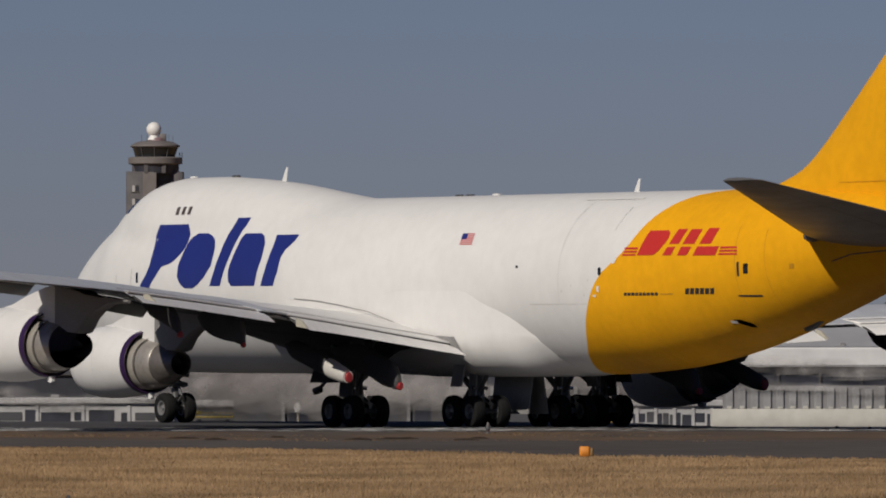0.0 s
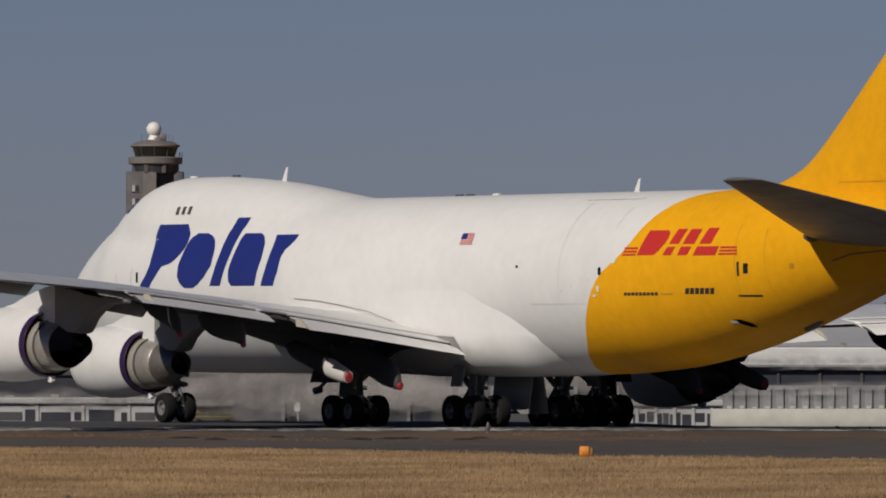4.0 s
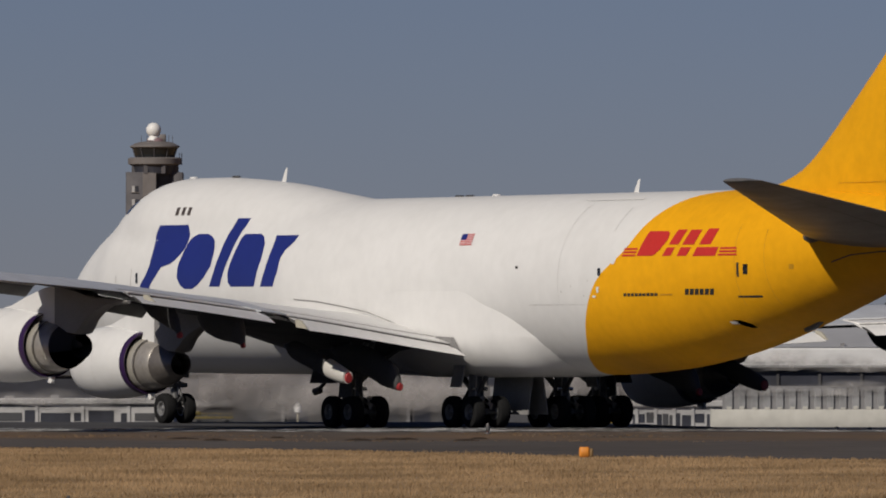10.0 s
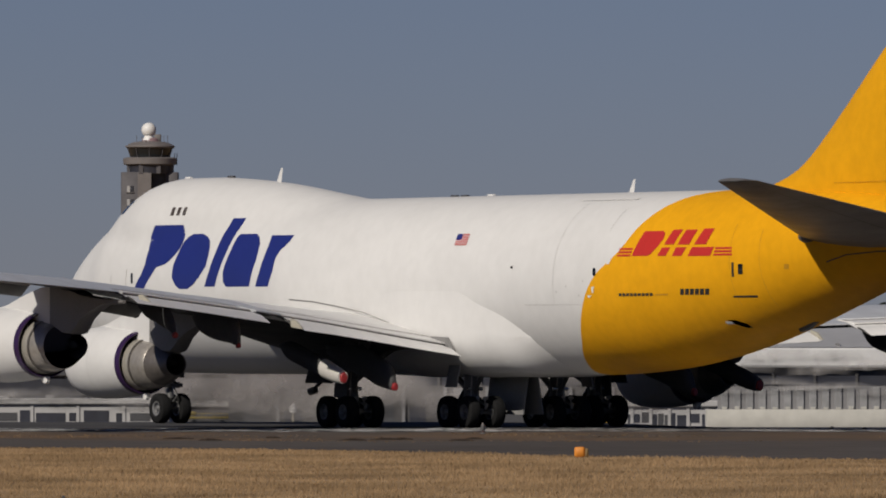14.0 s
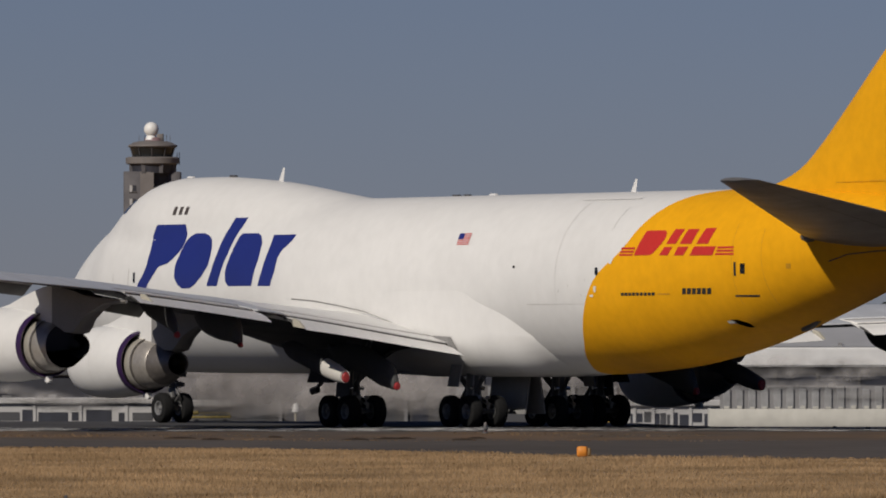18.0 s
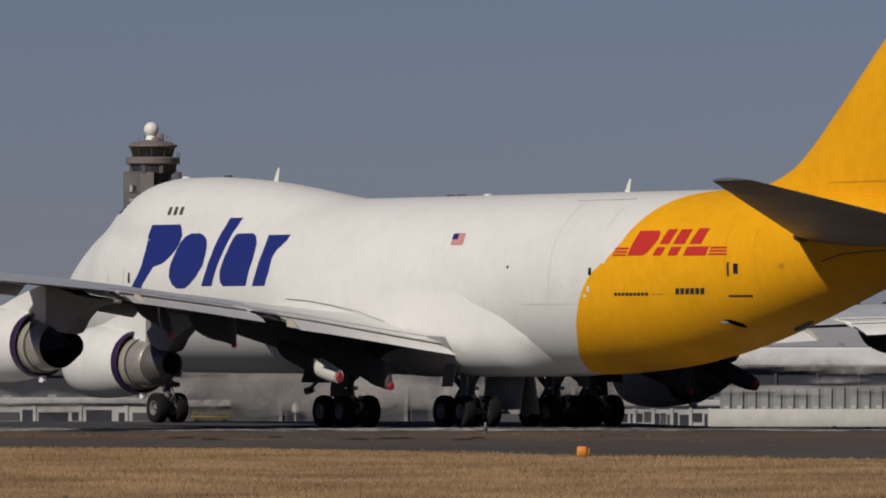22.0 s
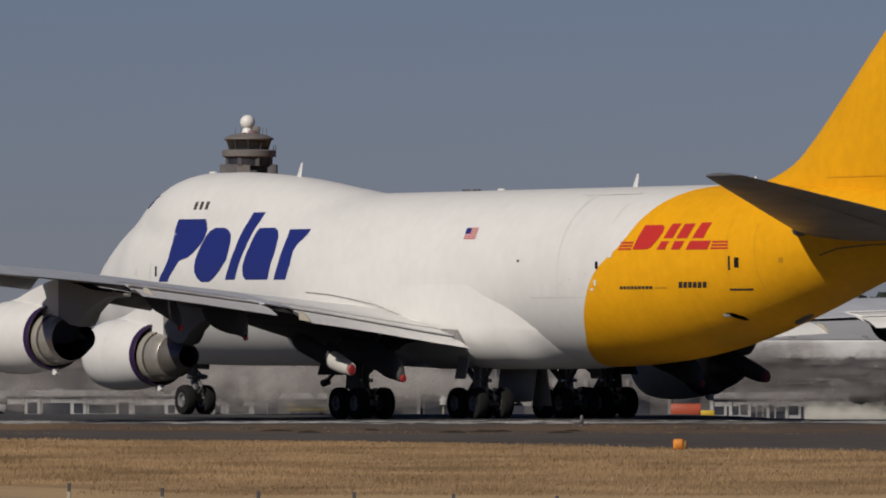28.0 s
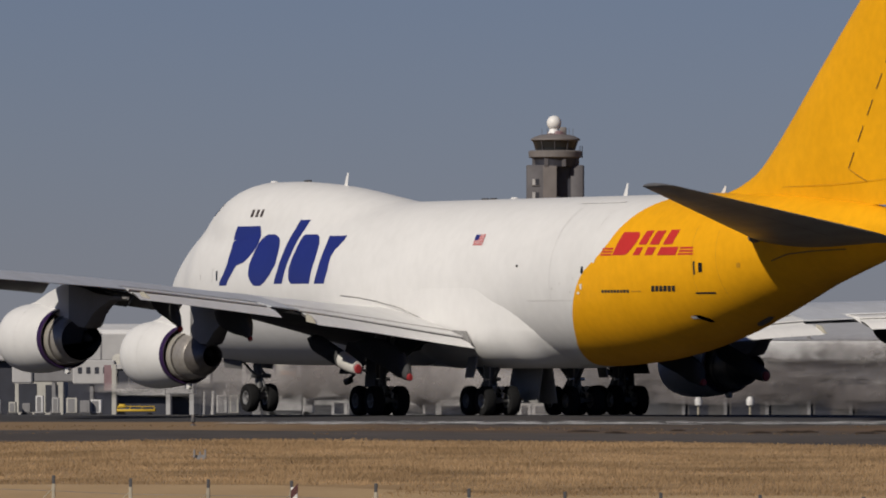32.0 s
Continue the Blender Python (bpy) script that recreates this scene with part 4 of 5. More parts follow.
def gear(s, y, top, lean=0.0):
    """A four-wheel bogie with its strut and braces."""
    for ds in (-0.735, 0.735):
        for dy in (-0.56, 0.56):
            wheel(s + ds, y + dy)
    mesh("bogie_beam", *merge(tube(A(s - 0.8, y, 0.62), A(s + 0.8, y, 0.62), 0.13), tube(A(s - 0.735, y - 0.5, 0.6), A(s - 0.735, y + 0.5, 0.6), 0.085), tube(A(s + 0.735, y - 0.5, 0.6), A(s + 0.735, y + 0.5, 0.6), 0.085)), STRUT, plane)
    mesh("gear_strut", *merge(tube(A(s, y, 1.25), A(s, y + lean, top), 0.27, 0.30), tube(A(s, y, 1.2), A(s, y, 1.3), 0.31)), STRUT, plane, "grey main gear strut")
    mesh("gear_piston", *tube(A(s, y, 0.62), A(s, y, 1.3), 0.15), CHROME, plane, "polished gear piston")
    mesh("drag_brace", *merge(tube(A(s - 0.1, y, 1.35), A(s - 1.9, y + lean * 0.6, top), 0.12), tube(A(s + 0.15, y, 1.3), A(s + 1.3, y + lean * 0.6, top), 0.09)), STRUT, plane)
    mesh("side_brace", *merge(tube(A(s - 0.2, y, 1.5), A(s - 0.5, y * 0.55, top), 0.10), tube(A(s - 0.1, y, 1.9), A(s + 0.9, y, top), 0.11), tube(A(s - 0.9, y, 1.05), A(s - 0.15, y, 1.75), 0.08)), STRUT, plane)
    mesh("torque_link", *merge(tube(A(s + 0.2, y, 1.3), A(s + 0.55, y, 0.98), 0.05), tube(A(s + 0.55, y, 0.98), A(s + 0.2, y, 0.7), 0.05)), STRUT, plane)
    for dy in (0.15, -0.15):
        mesh("hydraulic_line", *tube(A(s + 0.24, y + dy * 0.7, 2.1), A(s + 0.3, y + dy * 1.4, 0.8), 0.025, n=6), BARE, plane)
        mesh("brake_rod", *tube(A(s + 0.2, y + 1.3 * dy, 1.05), A(s + 0.74, y + 1.5 * dy, 0.82), 0.035, n=8), BARE, plane)
        mesh("valve_block", *merge(tube(A(s + 0.72, y + 0.7 * dy, 1.12), A(s + 0.84, y + 1.6 * dy, 1.14), 0.07, n=8), tube(A(s + 0.76, y + dy, 0.86), A(s + 0.80, y + dy, 1.2), 0.035, n=8), tube(A(s + 0.80, y + 1.1 * dy, 0.72), A(s + 0.84, y + 1.5 * dy, 0.94), 0.06, n=8)), BARE, plane, "bare metal valve block on the bogie")
        mesh("brake_unit", *tube(A(s + 0.26, y + dy, 1.5), A(s + 0.26, y + 2.2 * dy, 1.48), 0.075, n=10), CHROME, plane)


for hand in (1, -1):
    gear(31.8, hand * 5.5, 3.3, lean=hand * -0.1)
    gear(34.87, hand * 1.92, 2.5)
    mesh("strut_door", *loft([[A(s, hand * y, z) for y, z in ((5.92, 1.15), (5.98, 1.15), (5.85, 2.95), (5.79, 2.95))] for s in (31.35, 32.35)]), UNDER, plane, "dark grey strut door")
    # doors that hang open by the gear
    mesh("gear_door", *loft([[A(s, hand * y, z) for y, z in ((0.16, 2.15), (0.42, 0.50), (0.47, 0.50), (0.22, 2.15))] for s in (33.5, 36.3)]), DOORG, plane, "grey open gear door between the bogies")
    mesh("gear_door", *loft([[A(s, hand * y, z) for y, z in ((2.85, 2.4), (3.05, 1.55), (3.10, 1.55), (2.92, 2.4))] for s in (34.9, 35.7)]), DOORG, plane, "grey open gear door")
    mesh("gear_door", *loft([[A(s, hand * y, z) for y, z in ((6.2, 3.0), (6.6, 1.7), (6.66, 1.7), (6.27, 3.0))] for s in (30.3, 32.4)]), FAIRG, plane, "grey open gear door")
    mesh("gear_door_strut", *tube(A(31.6, hand * 6.5, 2.0), A(31.8, hand * 5.6, 1.6), 0.05, n=8), STRUT, plane)
mesh("tilt_actuator", *merge(tube(A(29.6, 5.9, 1.42), A(30.6, 5.6, 2.2), 0.07), tube(A(29.45, 5.95, 1.36), A(29.75, 5.85, 1.44), 0.14)), STRUT, plane)
for dy in (-0.46, 0.46):
    wheel(7.75, dy)
mesh("nose_gear_strut", *merge(tube(A(7.75, 0, 1.0), A(7.4, 0, 2.4), 0.16, 0.19), tube(A(7.75, -0.4, 0.6), A(7.75, 0.4, 0.6), 0.08), tube(A(7.75, 0, 0.6), A(7.75, 0, 1.0), 0.11)), STRUT, plane)
mesh("nose_gear_brace", *merge(tube(A(7.8, -0.25, 1.6), A(6.2, -0.3, 2.4), 0.06), tube(A(7.8, 0.25, 1.6), A(6.2, 0.3, 2.4), 0.06), tube(A(7.9, -0.45, 1.55), A(7.9, 0.45, 1.55), 0.09), tube(A(8.0, 0, 1.5), A(8.3, 0, 1.1), 0.05), tube(A(8.3, 0, 1.1), A(7.9, 0, 0.8), 0.05)), STRUT, plane)
mesh("taxi_light", *tube(A(7.6, -0.45, 1.55), A(7.5, -0.45, 1.55), 0.13), CHROME, plane)
for dy in (-0.75, 0.75):
    mesh("nose_gear_door", *loft([[A(s, dy + q, z) for s, z in ((5.6, 2.3), (7.6, 2.2), (7.5, 1.85), (5.8, 1.9))] for q in (-0.025, 0.025)]), UNDER, plane)


# ---- the field and the far airport ----
def stand(name, label, category, x, y, z=None, group=""):
    ob = tagged(new(name), label, category, group)
    ob.location = (x, y, lie(x, y) if z is None else z)
    return ob


def tower():
    t = stand("control_tower", "tall brown-grey airport control tower with a white radome", "tower", -99.1, 3600)
    c = lambda name, geo, m, label="": mesh(name, *geo, m, t, label)
    g = -4.95 - t.location.z
    for x0, x1 in ((-9.7, 0.5), (5.4, 9.9)):
        c("tower_pier", block(x0, x1, -6 if x0 < 0 else -3, 8, -1, 69.5 + g, 0.25), TOWERC, "brown-grey clad pier")
    c("tower_core", block(0.3, 5.6, -1.5, 7, -1, 71 + g), FARGLASS, "dark glazed core")
    c("tower_pier_side", block(-3.9, 0.7, -6.6, -5.9, -1, 69.3 + g), TOWERL)
    for z in (58.0, 62.6):
        for x in (-7.6, -6.4):
            c("tower_window", block(x, x + 1.0, -6.2, -5.9, z + g, z + 2.1 + g), CLAD if x < -7 else FARGLASS)
        c("window_sill", block(-7.9, -5.1, -6.35, -5.9, z - 0.3 + g, z - 0.05 + g), TOWERL)
    c("tower_neck", revolve([(69 + g, 7.6), (74.0 + g, 8.4)], (0.1, 1, 0), "z", 24, True), FARGLASS)
    for a in range(8):
        th = 2 * math.pi * (a + 0.5) / 8
        c("neck_rib", block(7.9 * math.cos(th) - 0.5, 7.9 * math.cos(th) + 0.9, 1 + 7.9 * math.sin(th) - 0.5, 1 + 7.9 * math.sin(th) + 0.5, 69 + g, 73.6 + g), TOWERC)
    c("tower_gallery", revolve([(71.9 + g, 8.2), (72.3 + g, 9.2), (74.2 + g, 9.3), (74.6 + g, 8.6)], (0.1, 1, 0), "z", 32, True), TOWERL, "pale gallery ring")
    c("cab_glass", revolve([(74.4 + g, 6.8), (78.0 + g, 7.9)], (0.1, 1, 0), "z", 16, True), GLASS, "dark control cab glass")
    c("cab_roof", revolve([(77.8 + g, 8.0), (78.2 + g, 8.6), (78.6 + g, 8.5), (79.6 + g, 6.6), (80.0 + g, 5.0), (80.2 + g, 3.0)], (0.1, 1, 0), "z", 20, True), TOWERL, "low pale cab roof")
    c("roof_drum", revolve([(79.8 + g, 3.3), (81.0 + g, 3.1), (81.4 + g, 2.4)], (0.5, 1, 0), "z", 16, True), PINKP, "dull pinkish drum under the radome")
    c("roof_box", block(1.6, 3.9, -1, 3, 80 + g, 82.6 + g, 0.15), TOWERL)
    c("radome_base", revolve([(80.5 + g, 2.2), (82.0 + g, 1.5)], (-0.3, 0, 0), "z", 16, True), DOME)
    for x in (-4.5, -2.6, 4.9, 6.2):
        c("roof_aerial", tube((x, 0, 79 + g), (x, 0, 82.2 + g), 0.08, n=5), TOWERC)
    for a in range(10):
        th = 2 * math.pi * (a + 0.5) / 10
        c("cab_mullion", tube((0.1 + 6.9 * math.cos(th), 1 + 6.9 * math.sin(th), 74.4 + g), (0.1 + 8.0 * math.cos(th), 1 + 8.0 * math.sin(th), 78 + g), 0.16, n=5), TOWERC)
    c("radome", revolve([(84.1 + g + 2.55 * math.sin(radians(e)), 2.55 * math.cos(radians(e))) for e in range(-80, 91, 10)], (-0.3, 0, 0), "z", 24, True), DOME, "white spherical radome")
    for x in (9.4, 8.6):
        c("gallery_mast", tube((x, 0, 72 + g), (x, 0, 76.2 + g), 0.12, n=6), TOWERC)


tower()


rb = np.random.RandomState(17)


def concourse():
    """The long white hall behind the field."""
    b = stand("terminal_concourse", "long white airport concourse with a grey roof", "building", 14, 1500)
    g = -b.location.z
    m = lambda name, geo, mm, label="": mesh(name, *geo, mm, b, label, smooth=False)
    x0, x1 = -44, 66
    m("lower_wall", block(x0, x1, 0, 40, -1, -2.0 + g), HAZEW)
    m("glass_band", block(x0 + 0.5, x1 - 0.5, 0.4, 39, -2.0 + g, 0.6 + g), FARGLASS, "dark glazed band")
    m("fascia", block(x0 - 1, x1 + 1, -1.2, 41, 0.6 + g, 3.5 + g, 0.3), FASCIA, "white fascia")
    v = [(x0 - 1, -1.2, 3.5 + g), (x1 + 1, -1.2, 3.5 + g), (x1 + 1, 41, 9.0 + g), (x0 - 1, 41, 9.0 + g), (x0 - 1, 41, 3.5 + g), (x1 + 1, 41, 3.5 + g)]
    m("roof", (v, [(0, 1, 2, 3), (0, 3, 4), (1, 5, 2), (4, 3, 2, 5), (0, 4, 5, 1)]), ROOFM, "grey sheet roof")
    for i in range(19):
        x = x0 + 6 * i
        m("mullion", block(x, x + 0.4, 0.1, 0.5, -2.0 + g, 0.6 + g), HAZEW)
    for i in range(18):
        x = x0 + 2 + 6.0 * i
        m("loading_bay", block(x, x + 2.2 + 2.4 * rb.rand(), -0.05, 0.3, -0.5, (-5.6 + 1.6 * rb.rand()) + g), FARGLASS if i % 3 else DKGREY)
        m("pillar", block(x + 4.9, x + 5.4, -0.5, 0.2, -0.5, -2.2 + g), GREYW)
        if i % 4 == 1:
            m("wall_panel", block(x + 0.3, x + 3.6, -0.1, 0.2, -3.4 + g, -2.3 + g), GREYW)
    for i in range(9):
        x = x0 + 4 + 10.4 * i
        m("roof_rib", block(x, x + 0.6, 0, 1.2, 3.6 + g, 4.1 + g), GREYW)


concourse()


rw = np.random.RandomState(11)


def pier(name, label, x0, x1, y, top, depth, wall, bays, band=True, edge=CLAD, pane=FARGLASS, sheds=False):
    b = stand(name, label, "building", 0.5 * (x0 + x1), y, group={"service_building": "low service buildings", "service_hut": "service huts", "terminal_wing": "terminal wings"}.get(name, ""))
    h = 0.5 * (x1 - x0)
    t = top - b.location.z
    m = lambda nm, geo, mm: mesh(nm, *geo, mm, b, smooth=False)
    m("wall", block(-h, h, 0, depth, -1, t, 0.1), wall)
    m("roof_edge", block(-h - 0.5, h + 0.5, -0.6, depth + 0.5, t, t + 0.9, 0.15), edge)
    w = 2 * h / bays
    for i in range(bays):
        x = -h + w * i
        q = 0.10 + 0.16 * rw.rand()
        if sheds:
            cut = (0.05 + 0.15 * rw.rand()) * w
            while cut < 0.9 * w:
                wide = (0.25 + 0.5 * rw.rand()) * w
                m("bay_opening", block(x + cut, min(x + cut + wide, x + 0.97 * w), -0.08, 0.3, 0.02 + 0.5 * (rw.rand() > 0.7), (0.52 + 0.2 * rw.rand()) * t), pane if rw.rand() > 0.25 else DKGREY)
                cut += wide + (0.05 + 0.12 * rw.rand()) * w
            m("pillar", block(x - 0.15, x + 0.3, -0.2, 0.2, -0.5, t), edge)
            if rw.rand() > 0.4:
                m("roof_unit", block(x + 0.3 * w, x + 0.3 * w + 1.2 + rw.rand(), 1, 3, t + 0.85, t + 1.2 + 0.3 * rw.rand(), 0.05), GREYW)
            continue
        m("window", block(x + q * w, x + (0.74 + 0.16 * rw.rand()) * w, -0.08, 0.3, 0.3 + 0.5 * rw.rand(), (0.45 + 0.32 * rw.rand()) * t), pane)
        if band:
            m("window", block(x + 0.1 * w, x + 0.9 * w, -0.08, 0.3, 0.62 * t, 0.86 * t), FARGLASS)
    return b


term = pier("terminal_building", "grey terminal building over a dark glazed lower floor", -143, -80, 1650, 0.2, 40, FARGLASS, 12, False, GREYW)
up = -term.location.z
mesh("curved_roof", *loft([[(x, 42 * q, 4.4 + up + 1.8 * math.sin(math.pi * min(1, 0.15 + 0.5 * q))) for q in (0, 0.15, 0.3, 0.5, 0.75, 1)] + [(x, 42, 4.2 + up), (x, 0, 4.2 + up)] for x in (-32, -10, 10, 32)]), FASCIA, term, "pale curved roof")
mesh("upper_storey", *block(-32, 32, -1.5, 42, 0.3 + up, 4.6 + up, 0.2), CLAD, term, "pale grey upper storey", smooth=False)
for i in range(11):
    mesh("facade_joint", *block(-29 + 5.8 * i, -28.8 + 5.8 * i, -1.6, -1.4, 0.5 + up, 4.8 + up), GREYW, term, smooth=False)
mesh("roof_plant", *block(6, 17, 8, 20, 4.9 + up, 6.6 + up, 0.1), GREYW, term, smooth=False)
pier("terminal_wing", "dark low terminal wing", -150, -40, 1720, -1.2, 30, FARGLASS, 16, False, DKGREY)
pier("terminal_wing", "hazy grey terminal wing", -39.5, 22, 1700, -1.0, 30, HAZEW, 5, False, HAZEW, HAZEW)
pier("service_building", "low white service building with dark doors", -88, -40, 1560, -5.0, 16, CLAD, 7, False, sheds=True)
pier("service_building", "low hazy grey service building", -38, 24, 1540, -5.3, 14, HAZEW, 6, False, CLAD, DKGREY)
pier("service_building", "low white service building with dark doors", 25, 41, 1490, -5.0, 8, CLAD, 6, False, sheds=True)
pier("service_building", "low dull grey service block", 7, 14.7, 1520, -4.4, 8, GREYW, 4, False)
pier("service_hut", "pale beige block beside the jet bridges", -119, -112, 1500, -0.4, 9, CONC, 2, False)


def jet_bridge(x, y, length):
    b = stand("jet_bridge", "pale grey passenger jet bridge on legs", "jet bridge", x, y, group="jet bridges")
    m = lambda nm, geo, mm, lab="": mesh(nm, *geo, mm, b, lab, smooth=False)
    m("tunnel", block(0, length * 0.55, 0, 3, 5.0, 7.8, 0.15), GREYW)
    m("tunnel_outer", block(length * 0.5, length, -0.3, 3.3, 4.7, 8.1, 0.15), CLAD)
    m("rotunda", revolve([(4.4, 1.7), (8.6, 1.7), (9.0, 1.2)], (length + 1.2, 1.5, 0), "z", 16, True), CONC)
    m("bridge_column", tube((length + 1.2, 1.5, -0.5), (length + 1.2, 1.5, 4.5), 0.55, n=10), CONC)
    for k in (0.25, 0.7):
        m("bridge_leg", merge(block(length * k, length * k + 0.5, 0.2, 0.7, 0.5, 5), block(length * k, length * k + 0.5, 2.3, 2.8, 0.5, 5), block(length * k - 0.3, length * k + 0.8, 0, 3, -0.5, 0.9)), GREYW)
    m("cab", block(-2.6, 0.3, -0.5, 3.5, 4.8, 8.3, 0.2), CLAD)
    for i in range(4):
        m("tunnel_window", block(length * (0.56 + 0.1 * i), length * (0.56 + 0.1 * i) + 0.6, -0.36, -0.2, 6.2, 7.1), FARGLASS)


jet_bridge(-115.2, 1480, 12)
jet_bridge(-90.4, 1490, 9.4)


def gate_building():
    """The gate house at the end of the terminal: a pale block on legs and a glazed gallery beside it."""
    b = stand("gate_house", "pale gate house on legs with a dark glazed gallery", "building", -101.9, 1462)
    g = -b.location.z
    m = lambda nm, geo, mm, lab="": mesh(nm, *geo, mm, b, lab, smooth=False)
    m("gate_block", block(7.1, 11.0, 0, 8, -4.0 + g, -0.2 + g, 0.08), CLAD, "pale clad block")
    for x in (7.1, 10.4):
        m("gate_leg", block(x, x + 0.6, 0.1, 0.8, -0.5, -4.0 + g), CLAD)
    m("lower_opening", block(7.7, 10.4, 4, 4.3, -0.5, -4.1 + g), FARGLASS, "dark opening under the block")
    m("lower_beam", block(0.0, 7.05, 0.1, 6, -4.25 + g, -3.35 + g, 0.05), CLAD, "pale beam")
    m("upper_beam", block(-0.6, 7.05, 0.1, 6, -0.55 + g, 0.1 + g, 0.05), CLAD, "pale roof beam")
    for i in range(4):
        m("glass_pane", block(0.2 + 1.72 * i, 1.84 + 1.72 * i, 0.4, 0.55, -3.35 + g, -0.55 + g), FARGLASS)
    m("gallery_floor", block(0.2, 7.0, 1.5, 6, -0.5, -4.3 + g), FARGLASS)
    m("end_post", block(-0.5, 0.1, 0.0, 0.6, -0.5, 0.1 + g), CONC)
    m("end_panel", block(-1.6, -0.5, 0.2, 0.5, -3.6 + g, 0.0 + g), PINKP, "dull pinkish wall panel")
    for i, x in enumerate((12.2, 13.5, 15.1, 17.0)):
        m("apron_post", tube((x, 2, -0.5), (x + 0.15, 2, -3.6 + g), 0.32 - 0.04 * i, 0.2, n=8), CLAD)


gate_building()


def blast_wall():
    b = stand("blast_fence", "cream concrete blast wall with grey upright fins", "fence", 26, 700)
    mesh("base_wall", *block(-8, 22, 0, 1.2, -0.6, 1.2, 0.08), CONC, b, "cream concrete base")
    for i in range(34):
        x = -7 + 0.85 * i
        mesh("fin", *block(x, x + 0.5, 0.86, 1.0, 1.2, 2.5 + 0.2 * rw.rand(), 0.03), FINS, b, smooth=False)
        mesh("cap", *block(x + 0.08, x + 0.42, 0.25, 0.7, 1.2, 1.32 + 0.1 * rw.rand(), 0.03), CONC, b, smooth=False)
    mesh("backing", *block(-7.2, 21.8, 1.0, 1.3, 1.0, 2.75), GREYW, b)


blast_wall()


def sign(x, y, w, h, m, label):
    b = stand("taxiway_sign", label, "sign", x, y, group="taxiway signs")
    mesh("face", *block(-w / 2, w / 2, -0.08, 0.08, 0.04, 0.04 + h, 0.03), m, b)
    for s in (-0.35, 0.35):
        mesh("leg", *block(w * s - 0.04, w * s + 0.04, -0.04, 0.04, -0.1, 0.06), GREYW, b)


sign(8.6, 600, 1.75, 0.74, SIGNRED, "red-orange taxiway sign board")
sign(9.8, 600, 0.9, 0.42, SIGNYEL, "small yellow taxiway sign board")


def baggage_cart(x, y, w, m=SIGNYEL):
    b = stand("baggage_loader", "low yellow airport loader", "vehicle", x, y, group="airport loaders")
    mesh("deck", *block(0, w, 0, 2, 0.75, 1.05, 0.06), m, b)
    for i in range(4):
        mesh("rail_post", *block(0.1 + (w - 0.3) * i / 3, 0.2 + (w - 0.3) * i / 3, 0.05, 0.15, 1.05, 1.45), m, b, smooth=False)
    mesh("belt", *block(0.05, w - 0.05, 0.3, 1.7, 1.05, 1.2, 0.03), DKGREY, b)
    mesh("rail", *block(0.1, w - 0.1, 0.05, 0.15, 1.4, 1.5), m, b, smooth=False)
    mesh("cab", *block(0.2, 1.1, 0.5, 1.9, 1.2, 1.75, 0.1), m, b)
    for q in (0.15, 0.85):
        for yy in (0.1, 1.9):
            mesh("tyre", *tube((w * q, yy - 0.15, 0.3), (w * q, yy + 0.15, 0.3), 0.32, n=14), TYRE, b)


def van(x, y):
    b = stand("service_van", "white boxy airport service truck", "truck", x, y)
    mesh("cargo_box", *block(0, 5.0, 0, 2.4, 0.9, 4.0, 0.08), CLAD, b, smooth=False)
    mesh("cab", *block(5.1, 6.6, 0.1, 2.3, 0.6, 2.9, 0.15), CLAD, b)
    mesh("windscreen", *block(5.6, 6.64, 0.06, 2.34, 1.7, 2.6, 0.05), FARGLASS, b)
    for x in (2.3, 3.1):
        mesh("panel_mark", *block(x, x + 0.6, -0.03, 0.05, 2.6, 3.2), FARGLASS, b, smooth=False)
    mesh("roller_door", *block(0.3, 1.4, -0.03, 0.05, 1.0, 2.4), GREYW, b, smooth=False)
    mesh("skirt", *block(0.2, 4.9, 0.1, 2.3, 0.4, 0.9), DKGREY, b, smooth=False)
    for q in (0.9, 5.6):
        for yy in (0.1, 2.3):
            mesh("tyre", *tube((q, yy - 0.15, 0.4), (q, yy + 0.15, 0.4), 0.42, n=14), TYRE, b)


van(-80.1, 1450)
gantry = stand("sign_gantry", "orange lit sign box on a pale steel frame", "sign", -80.2, 1478)
mesh("sign_box", *block(0.7, 2.8, -0.4, 0.4, -1.65 - gantry.location.z, -0.9 - gantry.location.z, 0.08), mat("orange_sign_face", (0.425, 0.17, 0.034), 0.6), gantry)
for x in (-1.3, 3.0):
    mesh("post", *block(x, x + 0.5, -0.25, 0.25, -0.5, 1.0 - gantry.location.z), CLAD, gantry, smooth=False)
mesh("panel", *block(-0.8, 3.0, 0.0, 0.3, -3.9 - gantry.location.z, -1.65 - gantry.location.z, 0.03), CLAD, gantry, smooth=False)
mesh("panel_window", *block(1.1, 2.0, -0.03, 0.1, -2.9 - gantry.location.z, -2.0 - gantry.location.z), FARGLASS, gantry, smooth=False)
mesh("beam", *block(-1.3, 3.5, -0.2, 0.2, 0.2 - gantry.location.z, 0.9 - gantry.location.z), GREYW, gantry, smooth=False)

